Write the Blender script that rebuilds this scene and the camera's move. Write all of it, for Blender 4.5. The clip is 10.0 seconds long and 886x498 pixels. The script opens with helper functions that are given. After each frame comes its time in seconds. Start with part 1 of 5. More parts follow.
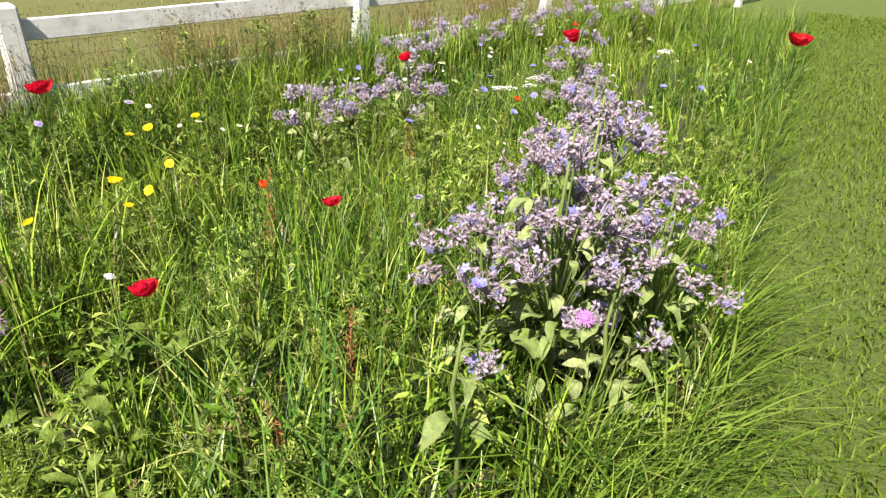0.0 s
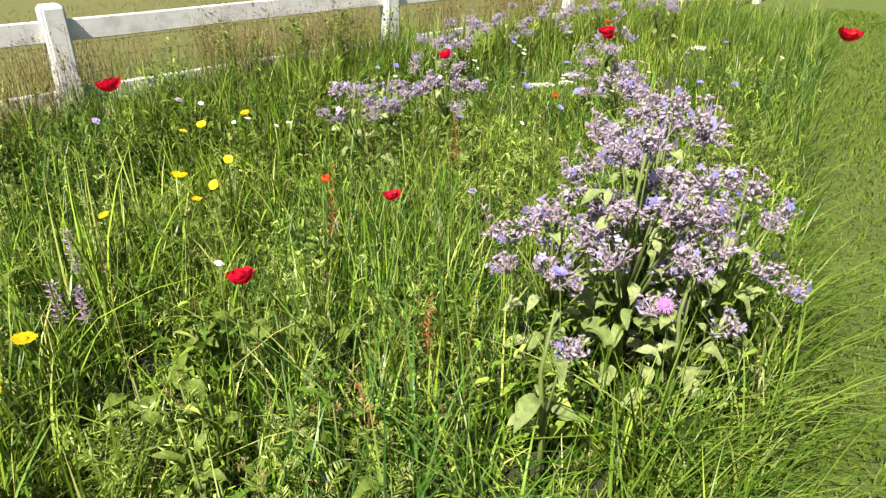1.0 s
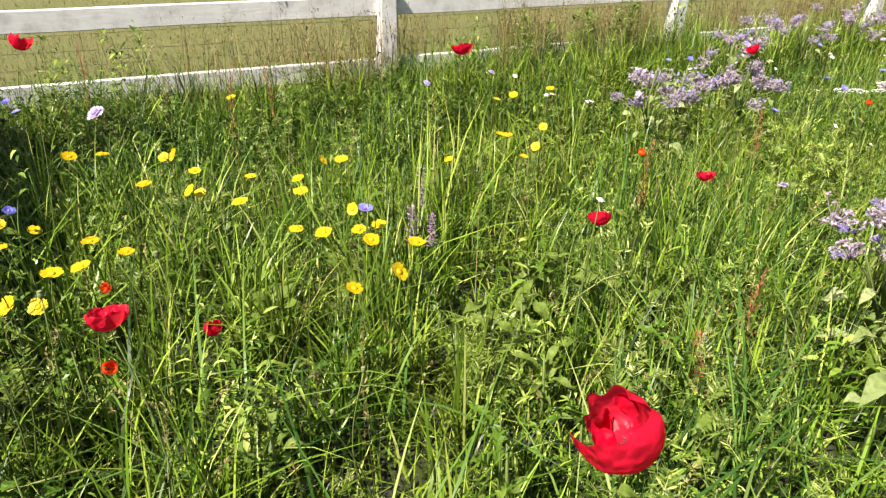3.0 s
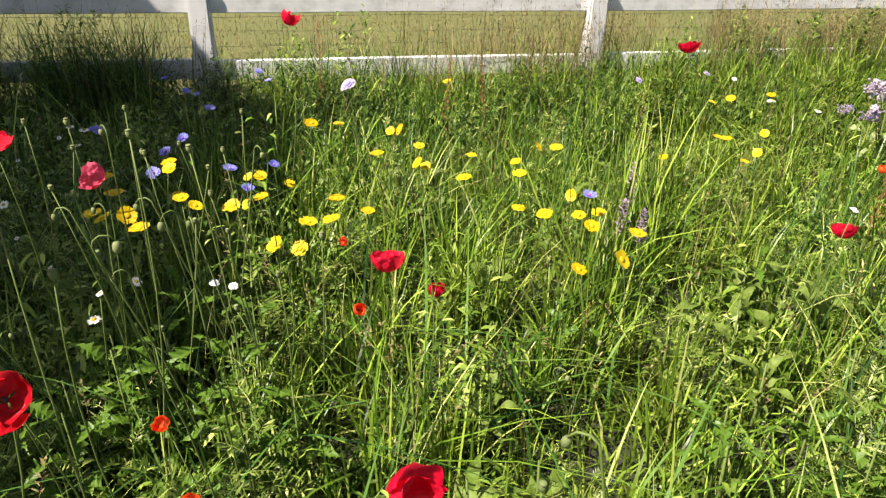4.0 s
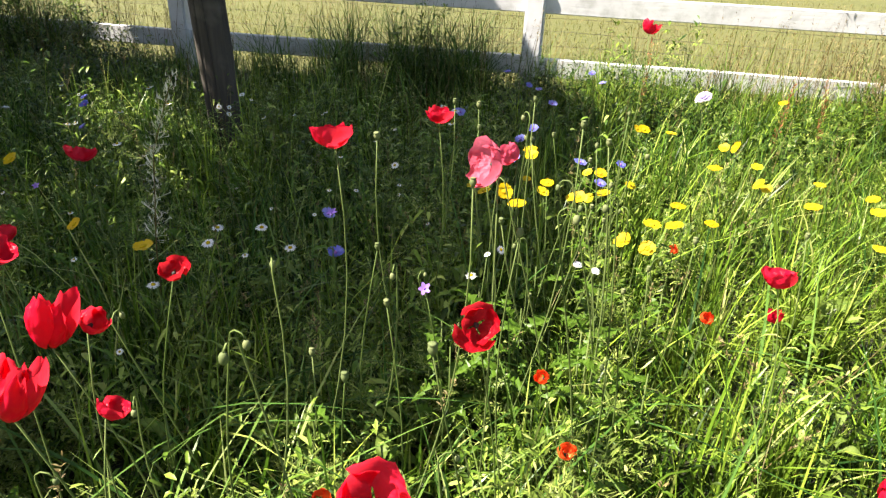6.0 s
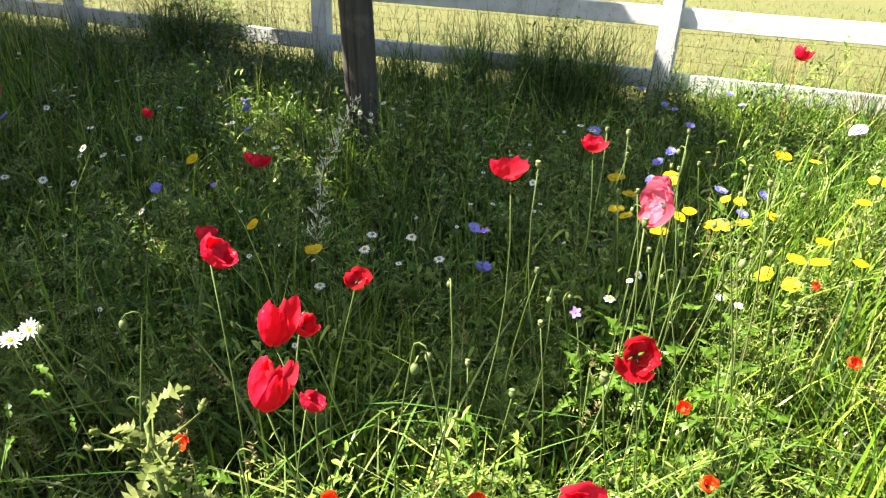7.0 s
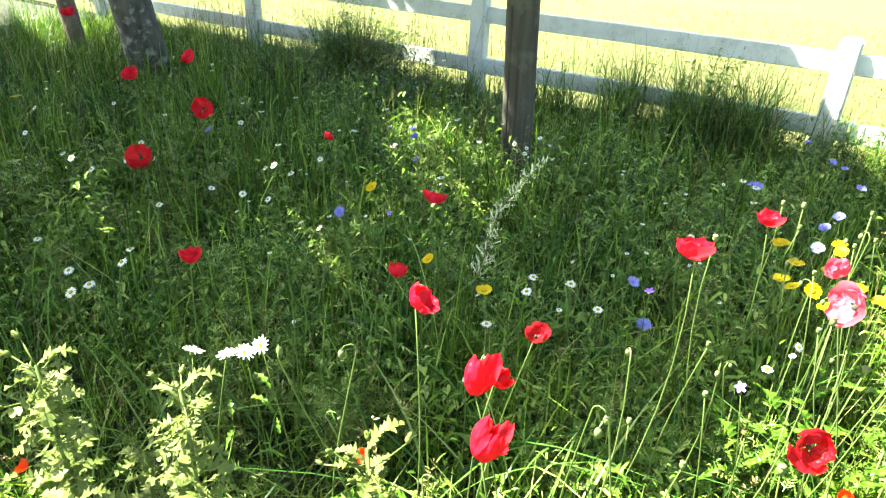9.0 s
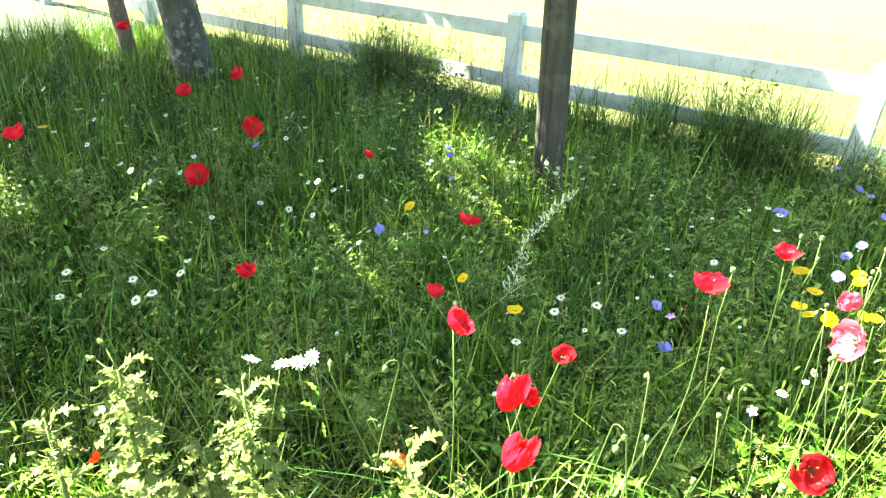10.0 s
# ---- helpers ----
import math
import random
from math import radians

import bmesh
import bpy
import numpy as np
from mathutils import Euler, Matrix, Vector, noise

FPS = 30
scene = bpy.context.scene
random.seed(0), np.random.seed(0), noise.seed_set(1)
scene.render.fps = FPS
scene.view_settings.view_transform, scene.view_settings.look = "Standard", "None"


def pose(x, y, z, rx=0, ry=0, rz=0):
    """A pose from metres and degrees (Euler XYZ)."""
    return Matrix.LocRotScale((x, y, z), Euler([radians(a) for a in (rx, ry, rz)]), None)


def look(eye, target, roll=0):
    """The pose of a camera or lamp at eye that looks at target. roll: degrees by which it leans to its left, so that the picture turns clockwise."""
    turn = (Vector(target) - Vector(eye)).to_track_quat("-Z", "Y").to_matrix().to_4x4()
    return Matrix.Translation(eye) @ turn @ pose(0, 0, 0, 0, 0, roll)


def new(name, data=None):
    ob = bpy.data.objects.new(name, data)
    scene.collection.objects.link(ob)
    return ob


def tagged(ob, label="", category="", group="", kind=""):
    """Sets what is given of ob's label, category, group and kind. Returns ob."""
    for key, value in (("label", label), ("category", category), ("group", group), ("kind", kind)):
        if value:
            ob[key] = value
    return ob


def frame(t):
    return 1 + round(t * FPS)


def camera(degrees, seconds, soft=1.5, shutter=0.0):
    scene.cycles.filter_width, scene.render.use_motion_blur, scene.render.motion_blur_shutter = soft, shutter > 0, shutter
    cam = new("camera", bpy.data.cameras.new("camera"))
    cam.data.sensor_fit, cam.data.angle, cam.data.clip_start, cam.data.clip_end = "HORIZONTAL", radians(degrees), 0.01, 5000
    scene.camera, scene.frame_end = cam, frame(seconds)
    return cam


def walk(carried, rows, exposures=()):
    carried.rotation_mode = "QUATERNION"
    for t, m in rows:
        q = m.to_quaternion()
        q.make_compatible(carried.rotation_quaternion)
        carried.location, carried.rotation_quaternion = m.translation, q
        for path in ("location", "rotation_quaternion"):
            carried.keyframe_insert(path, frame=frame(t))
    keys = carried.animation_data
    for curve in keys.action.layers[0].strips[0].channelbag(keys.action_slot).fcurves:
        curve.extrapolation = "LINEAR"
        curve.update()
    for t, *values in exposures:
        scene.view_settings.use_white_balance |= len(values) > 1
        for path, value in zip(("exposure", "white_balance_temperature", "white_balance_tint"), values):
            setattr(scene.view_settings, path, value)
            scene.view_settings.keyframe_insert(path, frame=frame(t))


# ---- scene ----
cam = camera(66.9, 10.0, soft=1.3)
PATH = [
    (0, (-1.041, -4.294, 1.161), (0.24, -3.038, 0.277), 0.2),
    (0.5, (-1.11, -4.254, 1.173), (0.168, -2.999, 0.284), 0.1),
    (1, (-1.196, -4.214, 1.164), (0.067, -2.943, 0.277), -0.2),
    (1.5, (-1.307, -4.184, 1.153), (-0.096, -2.861, 0.27), 0.2),
    (2, (-1.395, -4.175, 1.148), (-0.305, -2.752, 0.26), 0.1),
    (2.2, (-1.419, -4.17, 1.142), (-0.384, -2.707, 0.253), -0.1),
    (3.3, (-1.655, -4.187, 1.12), (-1.005, -2.522, 0.223), 0.9),
    (3.5, (-1.684, -4.185, 1.115), (-1.127, -2.488, 0.215), 0.9),
    (4, (-1.779, -4.202, 1.117), (-1.436, -2.454, 0.209), 1.2),
    (4.5, (-1.845, -4.221, 1.109), (-1.687, -2.445, 0.203), 1.3),
    (5, (-1.913, -4.256, 1.118), (-1.956, -2.476, 0.207), 1.5),
    (5.5, (-1.975, -4.28, 1.123), (-2.186, -2.513, 0.211), 1.7),
    (5.7, (-2.008, -4.293, 1.13), (-2.271, -2.536, 0.213), 1.9),
    (6.8, (-2.113, -4.368, 1.188), (-2.7, -2.695, 0.262), 2.0),
    (7, (-2.138, -4.392, 1.211), (-2.766, -2.737, 0.279), 1.9),
    (7.5, (-2.189, -4.419, 1.236), (-2.919, -2.804, 0.309), 2.5),
    (8, (-2.217, -4.442, 1.259), (-3.035, -2.868, 0.335), 2.6),
    (8.5, (-2.223, -4.469, 1.291), (-3.111, -2.931, 0.37), 2.5),
    (9, (-2.229, -4.504, 1.338), (-3.166, -2.996, 0.416), 2.7),
    (9.5, (-2.228, -4.537, 1.37), (-3.206, -3.052, 0.455), 2.9),
    (10, (-2.197, -4.592, 1.433), (-3.207, -3.127, 0.52), 3.0),
]
EXPOSURES = [(0.0, 1.58, 6750, 11), (2.0, 1.58, 6750, 11), (3.5, 1.66, 6750, 16), (4.5, 1.72, 6750, 16), (5.5, 2.08, 6750, 15), (7.0, 2.64, 6750, 9), (8.0, 3.24, 6750, 0), (9.0, 3.72, 6800, -8), (10.0, 4.12, 6850, -13)]
walk(cam, [(t, look(eye, target, roll)) for t, eye, target, roll in PATH], EXPOSURES)

# ---- light ----
SUN_AZ = math.atan2(-0.95, -0.31)
SUN_EL = radians(52)
TO_SUN = Vector((math.sin(SUN_AZ) * math.cos(SUN_EL), math.cos(SUN_AZ) * math.cos(SUN_EL), math.sin(SUN_EL)))
world = bpy.data.worlds.new("world")
scene.world = world
world.use_nodes = True
_w = world.node_tree
_sky = _w.nodes.new("ShaderNodeTexSky")
_sky.sky_type = "NISHITA"
_sky.sun_disc = False
_sky.sun_elevation = SUN_EL
_sky.sun_rotation = SUN_AZ
_sky.dust_density = 2.5
_sky.ozone_density = 0.6
_bg = _w.nodes["Background"]
_bg.inputs["Strength"].default_value = 0.050
_w.links.new(_sky.outputs[0], _bg.inputs["Color"])
sun = new("sun", bpy.data.lights.new("sun", "SUN"))
sun.data.energy = 5.0
sun.data.angle = radians(0.53)
sun.data.color = (1.0, 0.95, 0.86)
sun.matrix_world = look(TO_SUN * 30, (0, 0, 0))

# ---- materials ----


def nodes_of(name):
    m = bpy.data.materials.new(name)
    m.use_nodes = True
    nt = m.node_tree
    return m, nt, nt.nodes["Principled BSDF"], nt.nodes["Material Output"]


def ramp(nt, src, stops):
    r = nt.nodes.new("ShaderNodeValToRGB")
    el = r.color_ramp.elements
    while len(el) < len(stops):
        el.new(0.5)
    for e, (p, c) in zip(el, stops):
        e.position = p
        e.color = (*c, 1)
    nt.links.new(src, r.inputs[0])
    return r.outputs[0]


def noise_tex(nt, scale, detail=4.0, coord="Object", rough=0.55, stretch=None):
    tc = nt.nodes.new("ShaderNodeTexCoord")
    n = nt.nodes.new("ShaderNodeTexNoise")
    n.inputs["Scale"].default_value = scale
    n.inputs["Detail"].default_value = detail
    n.inputs["Roughness"].default_value = rough
    src = tc.outputs[coord]
    if stretch:
        mp = nt.nodes.new("ShaderNodeMapping")
        mp.inputs["Scale"].default_value = stretch
        nt.links.new(src, mp.inputs["Vector"])
        src = mp.outputs[0]
    nt.links.new(src, n.inputs["Vector"])
    return n.outputs["Fac"]


def mixc(nt, fac, a, b, kind="MIX"):
    m = nt.nodes.new("ShaderNodeMix")
    m.data_type = "RGBA"
    m.blend_type = kind
    for i, v in ((0, fac), (6, a), (7, b)):
        if hasattr(v, "node"):
            nt.links.new(v, m.inputs[i])
        else:
            m.inputs[i].default_value = v if i == 0 else (*v, 1)
    return m.outputs[2]


def bump(nt, height, strength, dist, bsdf):
    b = nt.nodes.new("ShaderNodeBump")
    b.inputs["Strength"].default_value = strength
    b.inputs["Distance"].default_value = dist
    nt.links.new(height, b.inputs["Height"])
    nt.links.new(b.outputs[0], bsdf.inputs["Normal"])


def leaf_mat(name, stops, through_light=0.3, rough=0.45, patch=None, per="island", grain=None, crumple=None, glow=None):
    """Thin plant tissue: colour varies from piece to piece and in patches over the ground, and light passes through it."""
    m, nt, bs, out = nodes_of(name)
    if per == "island":
        rnd = nt.nodes.new("ShaderNodeNewGeometry").outputs["Random Per Island"]
    else:
        rnd = nt.nodes.new("ShaderNodeObjectInfo").outputs["Random"]
    col = ramp(nt, rnd, stops)
    if patch:
        f = ramp(nt, noise_tex(nt, patch[0], 3), [(0.42, (0, 0, 0)), (0.62, (1, 1, 1))])
        sc = nt.nodes.new("ShaderNodeMath")
        sc.operation = "MULTIPLY"
        sc.inputs[1].default_value = patch[2]
        nt.links.new(f, sc.inputs[0])
        col = mixc(nt, sc.outputs[0], col, patch[1])
    if grain:
        g = ramp(nt, noise_tex(nt, grain[0], 3, stretch=grain[2] if len(grain) > 2 else None), [(0.3, (grain[1],) * 3), (0.7, (1, 1, 1))])
        col = mixc(nt, 1.0, col, g, "MULTIPLY")
    nt.links.new(col, bs.inputs["Base Color"])
    if crumple:
        bump(nt, noise_tex(nt, crumple[0], 1.5), crumple[1], crumple[2], bs)
    bs.inputs["Roughness"].default_value = rough
    bs.inputs["Specular IOR Level"].default_value = 0.14
    tr = nt.nodes.new("ShaderNodeBsdfTranslucent")
    nt.links.new(mixc(nt, 0.5, col, glow) if glow else col, tr.inputs["Color"])
    mx = nt.nodes.new("ShaderNodeMixShader")
    mx.inputs[0].default_value = through_light
    nt.links.new(bs.outputs[0], mx.inputs[1])
    nt.links.new(tr.outputs[0], mx.inputs[2])
    nt.links.new(mx.outputs[0], out.inputs["Surface"])
    return m


def solid_mat(name, a, b, scale=20.0, rough=0.6, bump_s=0.3, bump_d=0.004, stretch=None, extra=None):
    m, nt, bs, out = nodes_of(name)
    f = noise_tex(nt, scale, 6, stretch=stretch)
    col = ramp(nt, f, [(0.3, a), (0.7, b)])
    if extra:
        g = ramp(nt, noise_tex(nt, extra[0], 4), [(extra[2], (0, 0, 0)), (extra[2] + 0.1, (1, 1, 1))])
        col = mixc(nt, g, col, extra[1])
    nt.links.new(col, bs.inputs["Base Color"])
    bs.inputs["Roughness"].default_value = rough
    bump(nt, f, bump_s, bump_d, bs)
    return m


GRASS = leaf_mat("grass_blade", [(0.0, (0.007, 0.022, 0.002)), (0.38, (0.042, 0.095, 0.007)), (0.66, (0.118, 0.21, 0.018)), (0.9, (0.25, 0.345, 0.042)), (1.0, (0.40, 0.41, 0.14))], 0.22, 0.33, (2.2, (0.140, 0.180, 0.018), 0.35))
GRASS_COOL = leaf_mat("grass_cool", [(0.0, (0.012, 0.038, 0.008)), (0.45, (0.055, 0.13, 0.022)), (0.85, (0.14, 0.23, 0.045)), (1.0, (0.30, 0.35, 0.12))], 0.35, 0.3)
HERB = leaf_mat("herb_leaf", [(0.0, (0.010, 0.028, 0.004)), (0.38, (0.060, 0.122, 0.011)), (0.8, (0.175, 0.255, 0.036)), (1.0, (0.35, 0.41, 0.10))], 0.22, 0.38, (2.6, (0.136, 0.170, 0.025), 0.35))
FROND = leaf_mat("feathery_leaf", [(0.0, (0.016, 0.036, 0.006)), (0.38, (0.08, 0.142, 0.016)), (0.8, (0.20, 0.27, 0.05)), (1.0, (0.40, 0.43, 0.15))], 0.25, 0.36, (1.8, (0.165, 0.186, 0.047), 0.5))
DARK_WEED = leaf_mat("dark_weed_leaf", [(0.0, (0.012, 0.032, 0.004)), (0.5, (0.034, 0.069, 0.008)), (0.9, (0.073, 0.117, 0.014)), (1.0, (0.145, 0.191, 0.036))], 0.2, 0.36)
LAWN = leaf_mat("lawn_blade", [(0.0, (0.045, 0.085, 0.005)), (0.5, (0.095, 0.152, 0.010)), (0.9, (0.141, 0.195, 0.023)), (1.0, (0.190, 0.213, 0.055))], 0.3, 0.45, (0.6, (0.090, 0.129, 0.018), 0.6))
STRAW = leaf_mat("dry_grass", [(0.0, (0.070, 0.050, 0.019)), (0.5, (0.164, 0.123, 0.047)), (1.0, (0.281, 0.246, 0.112))], 0.25, 0.6)
FIELD = leaf_mat("field_blade", [(0.0, (0.049, 0.072, 0.006)), (0.5, (0.094, 0.109, 0.012)), (1.0, (0.158, 0.149, 0.032))], 0.3, 0.55, (0.9, (0.139, 0.114, 0.028), 0.6))
STEM = leaf_mat("green_stem", [(0.0, (0.082, 0.123, 0.028)), (1.0, (0.140, 0.181, 0.056))], 0.15, 0.55, per="object")


def ground_mat(name, a, b, c, scale):
    m, nt, bs, out = nodes_of(name)
    f1, f2 = noise_tex(nt, scale, 8, rough=0.7), noise_tex(nt, scale * 0.06, 5)
    col = mixc(nt, f2, ramp(nt, f1, [(0.3, a), (0.7, b)]), c)
    nt.links.new(col, bs.inputs["Base Color"])
    bs.inputs["Roughness"].default_value = 0.95
    bump(nt, f1, 0.9, 0.03, bs)
    return m


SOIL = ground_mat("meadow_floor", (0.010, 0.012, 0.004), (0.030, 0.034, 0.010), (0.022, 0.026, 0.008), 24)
LAWN_FLOOR = ground_mat("lawn_floor", (0.030, 0.058, 0.003), (0.074, 0.108, 0.005), (0.066, 0.094, 0.005), 40)
FIELD_FLOOR = ground_mat("field_floor", (0.030, 0.044, 0.005), (0.098, 0.109, 0.015), (0.090, 0.083, 0.021), 14)


def paint_mat():
    m, nt, bs, out = nodes_of("white_fence_paint")
    f, g = noise_tex(nt, 9, 6, rough=0.65), noise_tex(nt, 60, 4, stretch=(0.15, 1, 1))
    col = ramp(nt, f, [(0.32, (0.36, 0.36, 0.34)), (0.5, (0.51, 0.51, 0.50)), (0.75, (0.58, 0.58, 0.57))])
    flake = ramp(nt, noise_tex(nt, 26, 8, rough=0.75), [(0.66, (0, 0, 0)), (0.70, (1, 1, 1))])
    col = mixc(nt, flake, col, (0.38, 0.36, 0.31))
    nt.links.new(col, bs.inputs["Base Color"])
    bs.inputs["Roughness"].default_value = 0.55
    bump(nt, g, 0.35, 0.003, bs)
    return m


PAINT = paint_mat()
BARK = solid_mat("grey_bark", (0.022, 0.018, 0.014), (0.10, 0.088, 0.07), 15, 0.9, 1.0, 0.03, (1, 1, 0.45), (12, (0.21, 0.20, 0.17), 0.53))
BARK_RED = solid_mat("reddish_bark", (0.074, 0.042, 0.031), (0.205, 0.138, 0.106), 18, 0.9, 0.9, 0.02, (1, 1, 0.4), (11, (0.248, 0.216, 0.179), 0.6))
OLD_WOOD = solid_mat("weathered_wood", (0.017, 0.013, 0.009), (0.074, 0.060, 0.042), 30, 0.85, 0.9, 0.012, (1, 1, 0.06), (5, (0.093, 0.078, 0.056), 0.55))
WIRE = solid_mat("rusted_wire", (0.10, 0.075, 0.055), (0.22, 0.19, 0.16), 80, 0.6, 0.1)
CROWN = leaf_mat("tree_leaf", [(0.0, (0.04, 0.085, 0.015)), (1.0, (0.10, 0.16, 0.035))], 0.3, 0.45)

# ---- mesh helpers ----
RNG = np.random.default_rng(7)


def mesh_np(name, V, quads=None, tris=None, mats=(), slot=None, smooth=False):
    me = bpy.data.meshes.new(name)
    nq = 0 if quads is None else len(quads)
    ntr = 0 if tris is None else len(tris)
    idx = np.concatenate([a.reshape(-1) for a in (quads, tris) if a is not None and len(a)]).astype(np.int32)
    start = np.concatenate([np.arange(nq) * 4, nq * 4 + np.arange(ntr) * 3]).astype(np.int32)
    me.vertices.add(len(V))
    me.vertices.foreach_set("co", np.ascontiguousarray(V, dtype=np.float32).reshape(-1))
    me.loops.add(len(idx))
    me.loops.foreach_set("vertex_index", idx)
    me.polygons.add(nq + ntr)
    me.polygons.foreach_set("loop_start", start)
    if slot is not None:
        me.polygons.foreach_set("material_index", np.asarray(slot, dtype=np.int32))
    if smooth:
        me.polygons.foreach_set("use_smooth", np.ones(nq + ntr, dtype=bool))
    for m in mats:
        me.materials.append(m)
    me.update(calc_edges=True)
    return me


def blade_mesh(name, base, h, w, az, bend, mat, segs=3, twist=0.5, fold=0.0):
    """Grass blades: tapered ribbons that rise from base and bow over towards az."""
    n = len(base)
    s = np.linspace(0, 1, segs + 1)
    d = np.stack([np.cos(az), np.sin(az), np.zeros(n)], 1)
    sa = az + np.pi / 2 + RNG.uniform(-twist, twist, n)
    side = np.stack([np.cos(sa), np.sin(sa), np.zeros(n)], 1)
    rows = []
    for k in range(segs):
        c = base + np.array([0, 0, 1.0]) * (h * s[k] * (1 - 0.38 * np.clip(bend, 0, 1.4) * s[k]))[:, None] + d * (h * bend * s[k] ** 2)[:, None]
        ww = (w * (0.75 + 0.5 * s[k]) * (1 - s[k] ** 2.2))[:, None] * 0.5
        rows += [c - side * ww, c + side * ww]
    tip = base + np.array([0, 0, 1.0]) * (h * (1 - 0.38 * np.clip(bend, 0, 1.4)))[:, None] + d * (h * bend)[:, None]
    V = np.stack(rows + [tip], 1)
    per = 2 * segs + 1
    off = (np.arange(n) * per)[:, None]
    q = np.concatenate([off + np.array([[2 * k, 2 * k + 1, 2 * k + 3, 2 * k + 2]]) for k in range(segs - 1)]) if segs > 1 else None
    t = off + np.array([[2 * segs - 2, 2 * segs - 1, 2 * segs]])
    return mesh_np(name, V.reshape(-1, 3), q, t, [mat])


def leaves_mesh(name, base, az, el, length, width, mat, droop=0.5):
    """Small lance-shaped leaves folded along the midrib."""
    n = len(base)
    d = np.stack([np.cos(az) * np.cos(el), np.sin(az) * np.cos(el), np.sin(el)], 1)
    side = np.stack([-np.sin(az), np.cos(az), np.zeros(n)], 1)
    up = np.cross(d, side) * -1
    L, W = length[:, None], width[:, None] * 0.5
    dz = np.array([0, 0, -1.0])
    mid = base + d * L * 0.5 + dz * L * droop * 0.12
    tip = base + d * L + dz * L * droop * 0.45
    lift = np.abs(up) * W * 0.35
    V = np.stack([base, mid - side * W + lift, mid, mid + side * W + lift, tip], 1)
    off = (np.arange(n) * 5)[:, None]
    t = np.concatenate([off + np.array([[a, b, c]]) for a, b, c in ((0, 2, 1), (0, 3, 2), (1, 2, 4), (2, 3, 4))])
    return mesh_np(name, V.reshape(-1, 3), None, t, [mat])


def herb_leaves_mesh(name, base, az, el, length, width, mat, droop=0.5):
    """Leaves with a rounded outline that arch over and fold along the midrib."""
    n = len(base)
    d = np.stack([np.cos(az) * np.cos(el), np.sin(az) * np.cos(el), np.sin(el)], 1)
    side = np.stack([-np.sin(az), np.cos(az), RNG.uniform(-0.35, 0.35, n)], 1)
    L, W = length[:, None], width[:, None] * 0.5
    drop = np.array([0, 0, -1.0]) * L * (droop * RNG.uniform(0.5, 1.8, n))[:, None]
    rise = np.array([0, 0, 0.4]) * W
    rows = [base]
    for t, w in ((0.3, 0.95), (0.68, 0.8)):
        c = base + d * L * t + drop * t * t
        rows += [c - side * W * w + rise, c, c + side * W * w + rise]
    rows.append(base + d * L + drop)
    V = np.stack(rows, 1)
    off = (np.arange(n) * 8)[:, None]
    q = np.concatenate([off + np.array([f]) for f in ((1, 2, 5, 4), (2, 3, 6, 5))])
    t = np.concatenate([off + np.array([f]) for f in ((0, 2, 1), (0, 3, 2), (4, 5, 7), (5, 6, 7))])
    return mesh_np(name, V.reshape(-1, 3), q, t, [mat])


def frond_mesh(name, base, az, el, length, mat, pairs=6, leaflet=0.36, thin=0.2, droop=0.5):
    """Finely divided leaves: a bowed rib with pairs of narrow leaflets."""
    n = len(base)
    d = np.stack([np.cos(az) * np.cos(el), np.sin(az) * np.cos(el), np.sin(el)], 1)
    side = np.stack([-np.sin(az), np.cos(az), RNG.uniform(-0.3, 0.3, n)], 1)
    L = length[:, None]
    drop = np.array([0, 0, -1.0]) * L * (droop * RNG.uniform(0.4, 1.6, n))[:, None]

    def rib(t):
        return base + d * L * t + drop * t * t
    V, Q = [], []
    for k in range(4):
        c, w = rib(k / 3), side * L * 0.013 * (1.2 - k / 3)
        V += [c - w, c + w]
    Q += [(0, 1, 3, 2), (2, 3, 5, 4), (4, 5, 7, 6)]
    for k in range(pairs):
        t = 0.22 + 0.76 * k / (pairs - 1)
        ln = leaflet * (0.35 + 0.65 * math.sin(math.pi * (0.2 + 0.72 * t)))
        for sg in (-1, 1):
            c = rib(t)
            v = side * sg * 0.8 + d * RNG.uniform(0.35, 0.9, n)[:, None] + np.array([0, 0, 1.0]) * RNG.uniform(-0.35, 0.45, n)[:, None]
            across = (d * 0.8 - side * sg * 0.5) * L * ln * thin * 0.5
            i = len(V)
            V += [c, c + v * L * ln * 0.55 - across, c + v * L * ln, c + v * L * ln * 0.55 + across]
            Q.append((i, i + 1, i + 2, i + 3))
    V = np.stack(V, 1)
    off = (np.arange(n) * V.shape[1])[:, None]
    return mesh_np(name, V.reshape(-1, 3), np.concatenate([off + np.array([q]) for q in Q]), None, [mat])


def bm_mesh(name, bm, *mats, smooth=True):
    me = bpy.data.meshes.new(name)
    bm.to_mesh(me)
    bm.free()
    for m in mats:
        me.materials.append(m)
    if smooth:
        me.polygons.foreach_set("use_smooth", np.ones(len(me.polygons), dtype=bool))
    return me


def part(name, data, parent, label=""):
    ob = new(name, data)
    ob.parent = parent
    return tagged(ob, label)


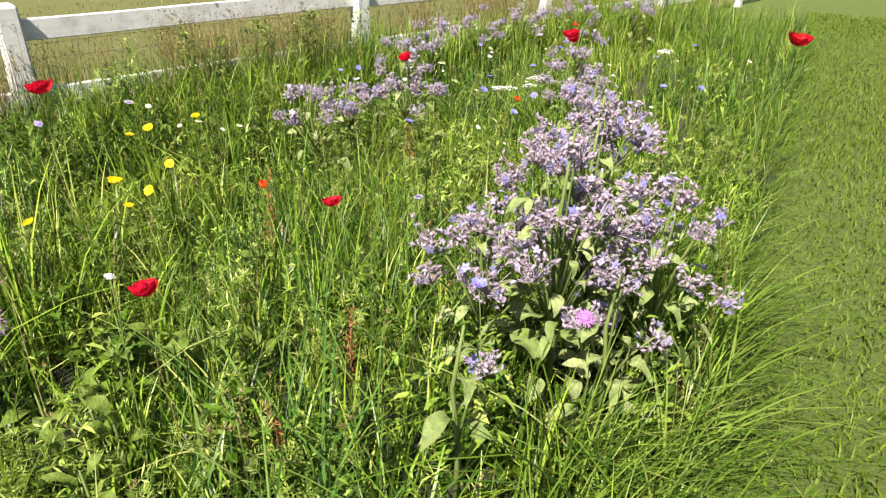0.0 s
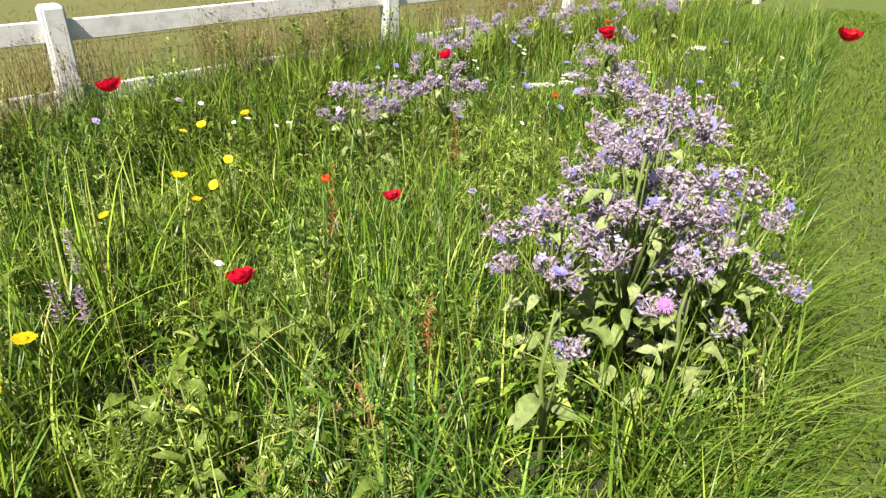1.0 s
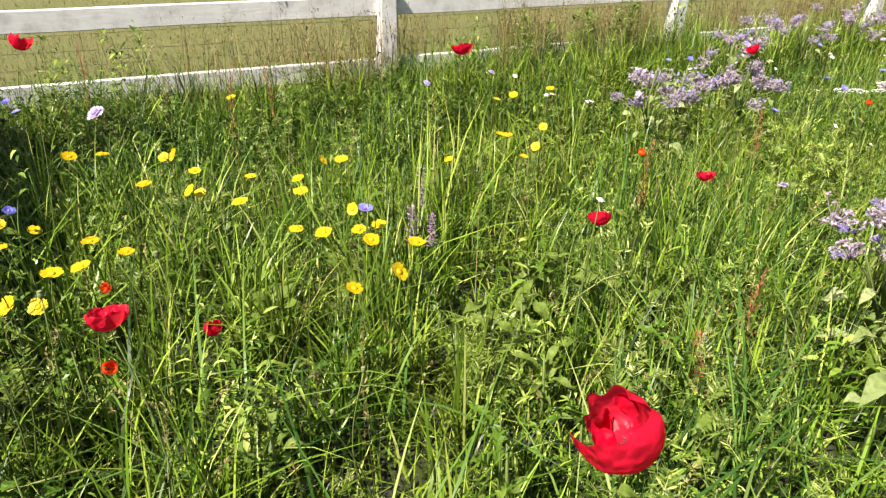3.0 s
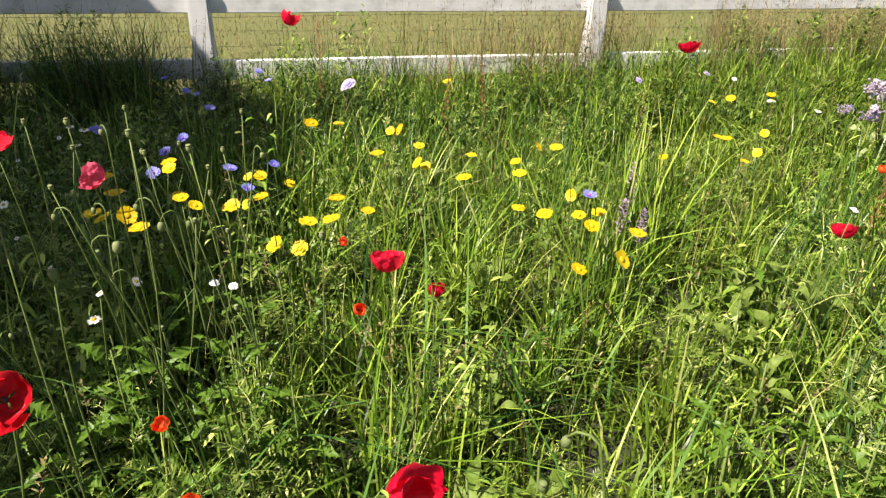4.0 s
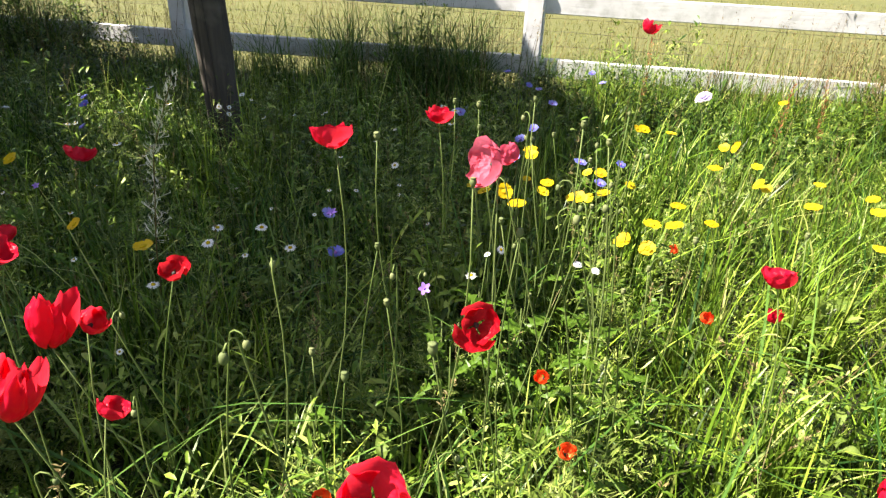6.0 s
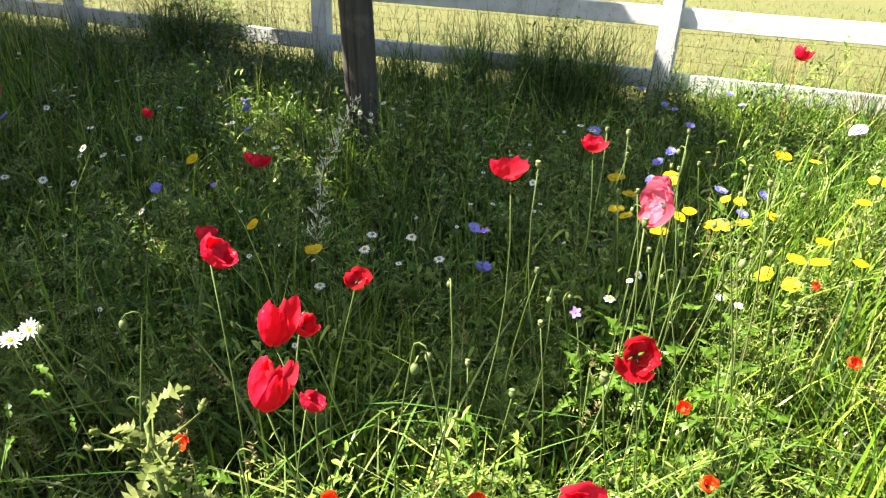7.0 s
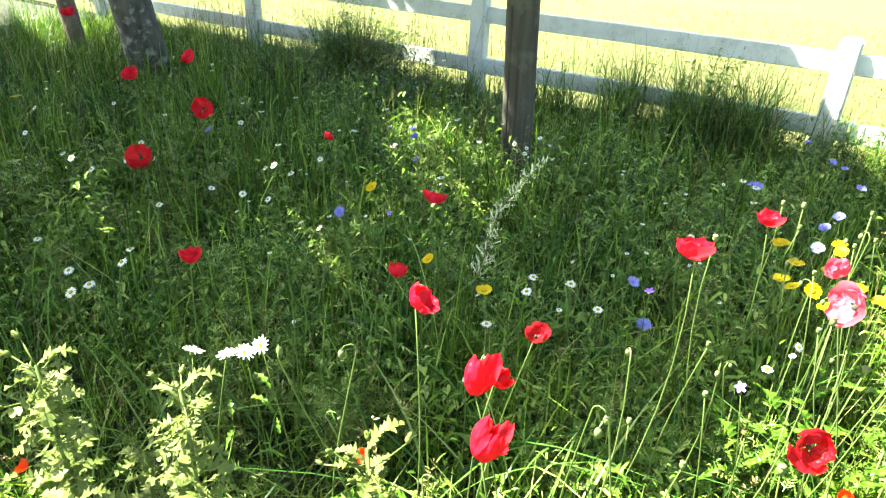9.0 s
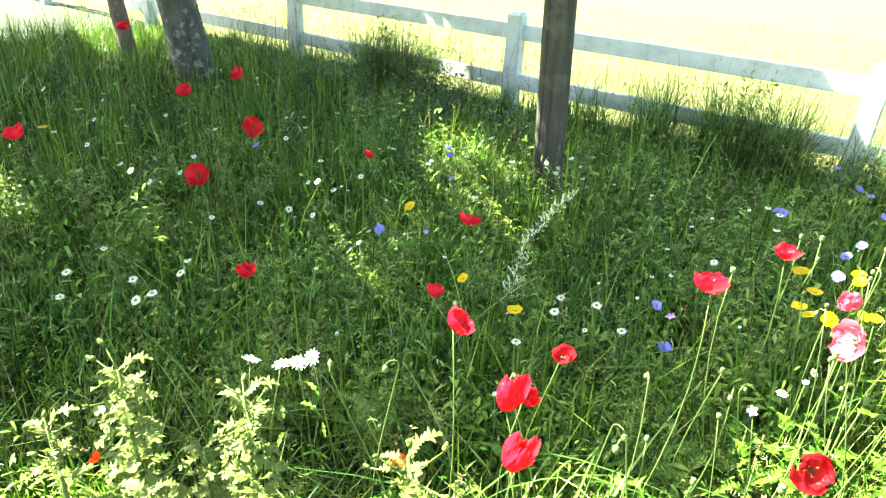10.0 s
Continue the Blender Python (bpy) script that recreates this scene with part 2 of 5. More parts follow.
def tube(bm, pts, radii, sides=6, cap=True, mat=0):
    """A tapered round stem through the points."""
    pts = [Vector(p) for p in pts]
    rings = []
    ref = Vector((0.31, 0.95, 0.05))
    for i, p in enumerate(pts):
        t = (pts[min(i + 1, len(pts) - 1)] - pts[max(i - 1, 0)]).normalized()
        u = t.cross(ref)
        u = u.normalized() if u.length > 1e-4 else t.orthogonal().normalized()
        v = t.cross(u)
        rings.append([bm.verts.new(p + (u * math.cos(a) + v * math.sin(a)) * radii[i]) for a in (2 * math.pi * k / sides for k in range(sides))])
    for a, b in zip(rings, rings[1:]):
        for k in range(sides):
            bm.faces.new((a[k], a[(k + 1) % sides], b[(k + 1) % sides], b[k])).material_index = mat
    if cap:
        bm.faces.new(rings[0][::-1]).material_index = mat
        bm.faces.new(rings[-1]).material_index = mat
    return rings


def smooth_noise(x, y, sc, seed=0.0):
    return np.array([noise.noise((a * sc + seed, b * sc - seed, seed)) for a, b in zip(x, y)])


# ---- ground ----
def lawn_line(x):
    return np.maximum(-3.98 + 0.30 * x, -4.95)


def build_ground():
    xs = np.unique(np.concatenate([[-600, -200, -80, -40, -24], np.arange(-16, 16.01, 0.2), [24, 40, 80, 200, 600]]))
    ys = np.unique(np.concatenate([[-600, -200, -60, -25, -14], np.arange(-9, 0.21, 0.1), np.arange(0.6, 16, 0.8), [24, 40, 80, 200, 600]]))
    X, Y = np.meshgrid(xs, ys)
    near = (np.abs(X) < 16) & (Y > -9) & (Y < 15)
    Z = np.array([noise.noise((a * 0.5, b * 0.5, 3.0)) for a, b in zip(X.ravel(), Y.ravel())]).reshape(X.shape) * 0.03 * near
    V = np.stack([X, Y, Z], 2).reshape(-1, 3)
    r, c = X.shape
    i = (np.arange(r - 1)[:, None] * c + np.arange(c - 1)[None]).ravel()
    q = np.stack([i, i + 1, i + c + 1, i + c], 1)
    ce = V[q].mean(1)
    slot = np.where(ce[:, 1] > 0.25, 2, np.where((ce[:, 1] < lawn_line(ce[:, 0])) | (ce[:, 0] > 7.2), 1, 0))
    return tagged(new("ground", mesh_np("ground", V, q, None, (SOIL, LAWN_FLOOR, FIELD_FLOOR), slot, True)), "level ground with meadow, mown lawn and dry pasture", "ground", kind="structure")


build_ground()

# ---- fence ----
BAY = 2.4
POST_TOP, RAIL_TOP_Z, RAIL_LOW_Z = 0.73, 0.605, 0.235


def build_fence():
    fence = tagged(new("post_and_rail_fence"), "white painted two-rail timber fence with rusty stock wire", "fence")
    bm = bmesh.new()
    bmesh.ops.create_cube(bm, size=1.0)
    bmesh.ops.scale(bm, vec=(0.12, 0.11, POST_TOP + 0.25), verts=bm.verts)
    bmesh.ops.translate(bm, vec=(0, 0, (POST_TOP - 0.25) / 2), verts=bm.verts)
    top = [f for f in bm.faces if f.normal.z > 0.9]
    bmesh.ops.inset_region(bm, faces=top, thickness=0.03, depth=0.022)
    bmesh.ops.bevel(bm, geom=[e for e in bm.edges if abs(e.verts[0].co.z - e.verts[1].co.z) > 0.3], offset=0.012, segments=2, affect="EDGES")
    post = bm_mesh("fence_post", bm, PAINT, smooth=False)
    rail = {}
    for nm, hh in (("top", 0.115), ("low", 0.115)):
        bm = bmesh.new()
        bmesh.ops.create_cube(bm, size=1.0)
        bmesh.ops.scale(bm, vec=(BAY - 0.006, 0.042, hh), verts=bm.verts)
        bmesh.ops.subdivide_edges(bm, edges=[e for e in bm.edges if abs(e.verts[0].co.x - e.verts[1].co.x) > 1], cuts=8)
        for v in bm.verts:
            v.co.z += 0.006 * noise.noise((v.co.x * 1.3, hh * 50, 0))
            v.co.y += 0.004 * noise.noise((v.co.x * 1.7, hh * 70, 5))
        bmesh.ops.bevel(bm, geom=[e for e in bm.edges if abs(e.verts[0].co.x - e.verts[1].co.x) > 0.1], offset=0.005, segments=1, affect="EDGES")
        rail[nm] = bm_mesh("rail", bm, PAINT, smooth=False)
    for k in range(-6, 6):
        x = k * BAY
        p = part("post", post, fence)
        p.matrix_local = pose(x, 0, 0, random.uniform(-1, 1), random.uniform(-0.8, 0.8), random.uniform(-2, 2))
        for nm, z in (("top", RAIL_TOP_Z), ("low", RAIL_LOW_Z)):
            o = part("rail", rail[nm], fence)
            o.matrix_local = pose(x + BAY / 2, 0.012, z + random.uniform(-0.006, 0.006), 0, random.uniform(-0.15, 0.15), 0)
    # stock wire behind the rails
    bm = bmesh.new()
    x0, x1 = -6 * BAY, 6 * BAY
    for z in (0.36, 0.44, 0.525):
        pts = [(x0 + (x1 - x0) * i / 48, 0.05 + 0.004 * math.sin(i), z + 0.006 * math.sin(i * 1.7 + z * 40)) for i in range(49)]
        tube(bm, pts, [0.0014] * 49, 3, False)
    part("wire", bm_mesh("wire", bm, WIRE), fence, "thin rusty wire strands")["kind"] = "stuff"
    return fence


build_fence()

# ---- pole and trees ----


def trunk_bm(base, top, r0, r1, sides=20, rings=18, rough=0.06, flare=0.25, seed=0.0):
    bm = bmesh.new()
    prev = None
    base, top = Vector(base), Vector(top)
    for i in range(rings + 1):
        t = i / rings
        c = base.lerp(top, t)
        r = r0 + (r1 - r0) * t + r0 * flare * max(0, 1 - t * 7) ** 2
        ring = []
        for k in range(sides):
            a = 2 * math.pi * k / sides
            n = noise.noise((math.cos(a) * 1.6 + seed, math.sin(a) * 1.6, c.z * 1.6 + seed)) + 0.5 * noise.noise((math.cos(a) * 5 + seed, math.sin(a) * 5, c.z * 4))
            ring.append(bm.verts.new(c + Vector((math.cos(a), math.sin(a), 0)) * r * (1 + rough * n)))
        if prev:
            for k in range(sides):
                bm.faces.new((prev[k], prev[(k + 1) % sides], ring[(k + 1) % sides], ring[k]))
        prev = ring
    bm.faces.new(prev)
    return bm


def build_pole():
    pole = tagged(new("timber_pole"), "dark weathered round timber pole with long drying cracks", "pole")
    pole.location = (-3.65, -1.515, 0)
    bm = trunk_bm((0, 0, -0.3), (-0.14, -0.05, 3.4), 0.080, 0.072, 40, 30, 0.03, 0, 2.0)
    part("shaft", bm_mesh("shaft", bm, OLD_WOOD), pole)
    # raised splinters beside open drying cracks
    for k in range(14):
        bm = bmesh.new()
        a = random.uniform(0, 2 * math.pi)
        z0 = random.uniform(0.05, 1.6)
        ln = random.uniform(0.25, 0.9)
        pts = []
        for i in range(6):
            z = z0 + ln * i / 5
            aa = a + 0.06 * noise.noise((k, i * 0.7, 0))
            rr = 0.0785 - 0.0022 * z
            pts.append((-0.14 * (z + 0.3) / 3.7 + math.cos(aa) * rr, -0.05 * (z + 0.3) / 3.7 + math.sin(aa) * rr, z))
        tube(bm, pts, [0.001, 0.004, 0.0055, 0.005, 0.004, 0.001], 4)
        part("splinter_ridge", bm_mesh("splinter_ridge", bm, OLD_WOOD), pole)
    return pole


build_pole()


def shade_shift(h):
    return TO_SUN.xy * (h / TO_SUN.z)


def build_tree(name, base, lean, r0, r1, bark, label, centre, ext, nleaf, seed):
    rnd = np.random.default_rng(seed)
    tree = tagged(new(name), label, "tree")
    tree.location = (base[0], base[1], 0)
    H = 2.35
    top = Vector((lean[0], lean[1], H))
    part("trunk", bm_mesh("trunk", trunk_bm((0, 0, -0.2), top, r0, r1, 28, 34, 0.09, 0.28, seed), bark), tree)
    c = Vector((centre[0] - base[0], centre[1] - base[1], centre[2]))
    for k in range(6):
        a = 2 * math.pi * k / 6 + 0.4
        end = c + Vector((math.cos(a) * ext[0] * 0.7, math.sin(a) * ext[1] * 0.7, 0.25 * math.sin(3 * a)))
        bm = bmesh.new()
        mid = top.lerp(end, 0.5) + Vector((0, 0, 0.15))
        tube(bm, [top - Vector((0, 0, 0.12)), top.lerp(mid, 0.5), mid, end], [r1 * 0.62, r1 * 0.45, r1 * 0.3, 0.015], 9)
        part("limb", bm_mesh("limb", bm, bark), tree)
    # unseen crown of single leaves in uneven clumps, sheared sunward for crisp shade
    P = rnd.uniform(-1, 1, (nleaf * 2, 3))
    wob = smooth_noise(P[:, 0] * ext[0], P[:, 1] * ext[1], 1.6, seed * 0.9)
    keep = np.maximum(np.abs(P[:, 0]) ** 9 + np.abs(P[:, 1]) ** 9, np.abs(P[:, 2])) < 0.9 + 0.4 * wob
    gap = smooth_noise(P[:, 0] * ext[0], P[:, 1] * ext[1], 1.1, seed * 1.7)
    keep &= gap > np.where(P[:, 0] > 0.1, -2.0, -0.38 + 0.35 * np.clip(-P[:, 0] - 0.25, 0, 1))
    sh0 = shade_shift(c.z - 0.25)
    sx, sy = c.x + base[0] + P[:, 0] * ext[0] - sh0.x, c.y + base[1] + P[:, 1] * ext[1] - sh0.y
    big = smooth_noise(sx, sy, 0.75, seed * 2.3)
    # leaves are cut away to match the wanted shade outline on the meadow
    low = -4.10 + 0.86 * np.clip((sx + 3.42) / 1.05, 0, 1) + 0.22 * wob + 0.3 * big * (sx < -3.6) - 0.3 * np.clip((-3.75 - sx) / 0.4, 0, 1)
    keep &= (sy > low) & (sx < -2.0 - 0.13 * (sy + 1.6) ** 2 + 0.25 * wob) & (sy < 0.14 + 0.3 * big)
    # small gaps, thinned in chosen zones to lighten the shade below with sun flecks
    fleck = smooth_noise(sx, sy, 3.0, seed * 3.1)
    thin = np.where(fleck > np.quantile(fleck, 0.66), 0.42, 0.8)
    inner = np.clip((-3.0 - sx) / 0.4, 0, 1) * np.clip((-0.8 - sy) / 0.4, 0, 1) * np.clip((sx + 4.6) / 0.5, 0, 1) * np.clip((sy + 3.35) / 0.4, 0, 1)
    thin = np.where(sx > -3.7, 1.0, thin) * (1 - inner) + 0.16 * inner
    keep &= rnd.uniform(0, 1, len(P)) < thin
    # a hole placed to drop one sunlit patch on the meadow
    keep &= (sx + 4.35) ** 2 + (sy + 1.45) ** 2 > 0.06 + 0.05 * wob
    P = P[keep][:nleaf]
    sh = TO_SUN.xy / TO_SUN.z
    z = P[:, 2] * ext[2]
    B = np.stack([c.x + P[:, 0] * ext[0] + z * sh.x, c.y + P[:, 1] * ext[1] + z * sh.y, c.z + z], 1)
    n = len(B)
    me = leaves_mesh("crown", B, rnd.uniform(0, 2 * np.pi, n), rnd.uniform(-0.5, 0.3, n), rnd.uniform(0.10, 0.17, n), rnd.uniform(0.06, 0.095, n), CROWN)
    part("crown", me, tree, "unseen leafy crown with gaps, shaped to shade the meadow")
    return tree


build_tree("leaning_tree", (-6.74, -1.39), (-0.40, -0.2), 0.152, 0.125, BARK, "leafy tree with a thick leaning grey trunk", (-7.0, -2.95, 3.3), (2.80, 2.40, 0.55), 43000, 3)
# unseen crown set off the trunk and enlarged to shade the far left
build_tree("young_tree", (-8.1, -1.17), (-0.35, -0.05), 0.075, 0.055, BARK_RED, "young tree with a thin leaning reddish trunk", (-10.3, -2.0, 3.2), (1.9, 1.5, 0.5), 15000, 5)

# ---- grasses ----


def scatter(n, x0, x1, y0, y1, keep=None):
    P = np.stack([RNG.uniform(x0, x1, n), RNG.uniform(y0, y1, n), np.zeros(n)], 1)
    return P[keep(P)] if keep else P


def clumped(n, per, spread, x0, x1, y0, y1, keep=None):
    """Tufts: per blades round each of n centres; also gives every blade the size of its tuft."""
    C = scatter(n, x0, x1, y0, y1)
    P = np.repeat(C, per, 0)
    P[:, :2] += RNG.normal(0, spread, (len(P), 2)) * np.repeat(RNG.uniform(0.5, 1.5, (n, 1)), per, 0)
    k = np.repeat(RNG.uniform(0.55, 1.3, n), per)
    if keep is None:
        return P, k
    m = keep(P)
    return P[m], k[m]


def in_clearing(P):
    # little grass grows under the borage plants
    clear = np.zeros(len(P), dtype=bool)
    for x, y, r in ((-0.28, -3.60, 0.13), (-0.36, -3.69, 0.10), (0.16, -3.52, 0.13), (0.40, -3.46, 0.15), (0.34, -3.65, 0.13), (0.13, -3.68, 0.08)):
        clear |= (P[:, 0] - x) ** 2 + (P[:, 1] - y) ** 2 < r * r
    return clear


def in_meadow(P):
    return (P[:, 1] > lawn_line(P[:, 0]) + 0.05) & (P[:, 1] < 0.2) & ~in_clearing(P)


def patchy(P, sc, seed):
    f = np.sin(P[:, 0] * sc * 2.1 + seed) * np.sin(P[:, 1] * sc * 2.7 - seed * 2) + 0.6 * np.sin(P[:, 0] * sc * 4.9 - 1.3 * P[:, 1] * sc * 3.1 + seed * 3)
    return f / 1.6


def build_meadow_grass():
    P, ck = clumped(5900, 22, 0.032, -9.5, 7.5, -5.0, 0.2, in_meadow)
    thick = patchy(P, 2.6, 2.2) + 0.5 * patchy(P, 6.1, 0.7) > -0.48 - 0.9 * (P[:, 1] > -0.7)
    # fewer blades where the leafy herbs grow under the tree
    thick &= (RNG.uniform(0, 1, len(P)) < 0.68) | (P[:, 0] > -2.3) | (P[:, 0] < -5.6)
    P, ck = P[thick], ck[thick]
    n = len(P)
    f = patchy(P, 0.9, 1.0)
    h = ck * RNG.uniform(0.12, 0.38, n) * (1 + 0.35 * f + 0.4 * patchy(P, 2.6, 2.2)) * np.where((P[:, 1] > -0.9) & (P[:, 0] > -1.2), 1.2, 1.0) * np.where((P[:, 1] > -0.7) & (P[:, 0] < -2.2), 0.5, 1.0) * np.where((P[:, 0] > 0.7) & (P[:, 1] < -1.0), 0.72, 1.0) * np.where((P[:, 0] < -2.55) & (P[:, 1] < -3.6), 0.6, 1.0)
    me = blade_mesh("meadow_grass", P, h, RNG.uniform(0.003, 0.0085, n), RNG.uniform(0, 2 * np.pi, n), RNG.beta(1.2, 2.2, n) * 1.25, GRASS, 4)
    tagged(new("meadow_grass", me), "tall mixed green meadow grass", "grass", kind="stuff")
    # short dense growth that covers the soil
    P = scatter(88000, -6.2, 2.0, -4.95, -0.6, lambda P: P[:, 1] > lawn_line(P[:, 0]) + 0.02)
    n = len(P)
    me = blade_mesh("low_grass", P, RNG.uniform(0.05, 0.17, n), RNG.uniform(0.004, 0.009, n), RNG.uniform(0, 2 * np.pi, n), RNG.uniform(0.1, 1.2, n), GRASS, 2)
    tagged(new("low_grass", me), "short dense green grass close to the soil", "grass", kind="stuff")
    P = scatter(34000, -9.5, 7.5, -5.0, 0.2, in_meadow)
    P = P[patchy(P, 0.8, 4.0) > 0.05]
    n = len(P)
    me = blade_mesh("cool_grass", P, RNG.uniform(0.2, 0.42, n), RNG.uniform(0.004, 0.008, n), RNG.uniform(0, 2 * np.pi, n), RNG.uniform(0.1, 0.8, n), GRASS_COOL, 4)
    tagged(new("long_grass", me), "long arching blue-green grass blades", "grass", kind="stuff")


build_meadow_grass()


EDGE_BLADE = leaf_mat("edge_blade", [(0.0, (0.029, 0.064, 0.006)), (0.4, (0.063, 0.117, 0.013)), (0.8, (0.116, 0.180, 0.025)), (1.0, (0.203, 0.233, 0.058))], 0.25, 0.34)


def build_clump_grass():
    # lush clump beside the mown edge, arching over the lawn
    P = scatter(52000, -1.0, 7.0, -4.6, -1.5)
    dd = P[:, 1] - lawn_line(P[:, 0])
    P = P[~in_clearing(P) & (dd > -0.02) & (dd < 0.42 + 0.15 * np.sin(P[:, 0] * 3)) & (RNG.uniform(0, 1, len(P)) < np.where(P[:, 0] > 1.0, 0.4, 1.0))]
    n = len(P)
    az = -1.27 + RNG.normal(0, 0.95, n)
    me = blade_mesh("edge_grass", P, RNG.uniform(0.2, 0.46, n) * np.where(P[:, 0] > 1.0, 0.7, 1.0), RNG.uniform(0.0035, 0.007, n), az, RNG.uniform(0.3, 1.2, n), EDGE_BLADE, 4)
    tagged(new("edge_grass", me), "dense green grass bending over the mown edge", "grass", kind="stuff")


build_clump_grass()


def build_lawn():
    P = scatter(260000, -3.0, 9.5, -7.4, -0.3)
    dd = lawn_line(P[:, 0]) - P[:, 1]
    P = P[(dd > -0.1) & (RNG.uniform(0, 1, len(P)) < np.clip((P[:, 0] + 2.6) / 2.2, 0, 1) * np.clip((2.5 - dd) / 1.2, 0, 1))]
    n = len(P)
    me = blade_mesh("lawn_grass", P, RNG.uniform(0.02, 0.06, n), RNG.uniform(0.003, 0.008, n), RNG.uniform(0, 2 * np.pi, n), RNG.uniform(0.2, 1.3, n), LAWN, 2)
    tagged(new("lawn_grass", me), "short mown yellow-green lawn grass", "grass", kind="stuff")


build_lawn()


def build_field():
    P = scatter(80000, -12, 10, 0.15, 7.0)
    P = P[RNG.uniform(0, 1, len(P)) < 1.2 / (0.6 + P[:, 1])]
    n = len(P)
    me = blade_mesh("pasture_grass", P, RNG.uniform(0.03, 0.10, n), RNG.uniform(0.004, 0.008, n), RNG.uniform(0, 2 * np.pi, n), RNG.uniform(0.2, 1.3, n), FIELD, 2)
    tagged(new("pasture_grass", me), "short sunlit yellow-green pasture grass", "grass", kind="stuff")


build_field()


def build_herbs():
    """Low leafy herbs between the grasses."""
    S, ck = clumped(520, 11, 0.06, -7.5, 4.2, -4.8, -0.1, in_meadow)
    T, tk = clumped(180, 11, 0.05, -5.4, -2.3, -3.7, -0.9, in_meadow)
    S, ck = np.concatenate([S, T]), np.concatenate([ck, np.clip(tk, 0.9, 1.4)])
    m = 10
    n = len(S)
    hh = RNG.uniform(0.10, 0.36, n) * ck
    t = np.linspace(0.15, 1.0, m)[None]
    B = np.repeat(S[:, None, :], m, 1)
    lean = RNG.uniform(-0.12, 0.12, (n, 2))
    B[:, :, 0] += lean[:, :1] * t * hh[:, None] * 3
    B[:, :, 1] += lean[:, 1:] * t * hh[:, None] * 3
    B[:, :, 2] = t * hh[:, None]
    az = (np.arange(m) * 2.4)[None] + RNG.uniform(0, 6.28, (n, 1)) + RNG.normal(0, 0.3, (n, m))
    size = (RNG.uniform(0.028, 0.06, n) * ck * 1.3)[:, None] * (1.15 - 0.6 * t)
    slim = np.repeat(RNG.uniform(0.10, 0.30, (n, 1)), m, 1)
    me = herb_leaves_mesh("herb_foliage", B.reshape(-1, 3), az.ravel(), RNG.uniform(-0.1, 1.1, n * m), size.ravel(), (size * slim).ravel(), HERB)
    tagged(new("herb_foliage", me), "low leafy green meadow herbs", "foliage", kind="stuff")


def build_fronds():
    """Clumps of finely divided leaves: chamomile, yarrow and poppy foliage."""
    S, ck = clumped(230, 5, 0.05, -6.0, 2.2, -4.3, -0.7, in_meadow)
    T, tk = clumped(85, 5, 0.05, -5.4, -2.2, -3.8, -1.0, in_meadow)
    S, ck = np.concatenate([S, T]), np.concatenate([ck, np.clip(tk, 0.9, 1.4)])
    n, m = len(S), 12
    hh = RNG.uniform(0.12, 0.36, n) * ck
    t = np.repeat(np.linspace(0.08, 1.0, m)[None], n, 0)
    B = np.repeat(S[:, None, :], m, 1)
    B[:, :, 2] = t * hh[:, None]
    B[:, :, :2] += RNG.uniform(-0.25, 0.25, (n, 1, 2)) * B[:, :, 2:3]
    az = (np.arange(m) * 2.4)[None] + RNG.uniform(0, 6.28, (n, 1)) + RNG.normal(0, 0.3, (n, m))
    size = (RNG.uniform(0.05, 0.10, n) * ck)[:, None] * (1.2 - 0.65 * t)
    me = frond_mesh("feathery_foliage", B.reshape(-1, 3), az.ravel(), RNG.uniform(0.1, 1.1, n * m), size.ravel(), FROND)
    tagged(new("feathery_foliage", me), "feathery finely divided pale green leaves", "foliage", kind="stuff")


def build_dark_weeds():
    """A dense dark green growth between the flowers and the fence."""
    C = np.concatenate([scatter(120, -1.9, 0.9, -1.35, -0.5), scatter(70, -6.2, -4.6, -1.1, -0.35), scatter(40, -2.5, -1.7, -0.8, -0.3)])
    S = np.repeat(C, 7, 0)
    S[:, :2] += RNG.normal(0, 0.055, (len(S), 2))
    k = np.repeat(RNG.uniform(0.7, 1.25, len(C)), 7)
    n, m = len(S), 12
    hh = RNG.uniform(0.2, 0.40, n) * k
    t = np.repeat(np.linspace(0.15, 1.0, m)[None], n, 0)
    B = np.repeat(S[:, None, :], m, 1)
    B[:, :, 2] = t * hh[:, None]
    B[:, :, :2] += RNG.uniform(-0.3, 0.3, (n, 1, 2)) * B[:, :, 2:3]
    size = (RNG.uniform(0.04, 0.085, n))[:, None] * (1.2 - 0.6 * t)
    N = n * m
    me = herb_leaves_mesh("dark_weeds", B.reshape(-1, 3), RNG.uniform(0, 6.28, N), RNG.uniform(-0.1, 1.2, N), size.ravel(), (size * RNG.uniform(0.14, 0.3, (n, m))).ravel(), DARK_WEED, 0.6)
    tagged(new("dark_weeds", me), "dense dark green weeds before the fence", "foliage", kind="stuff")


build_herbs()
build_fronds()
build_dark_weeds()


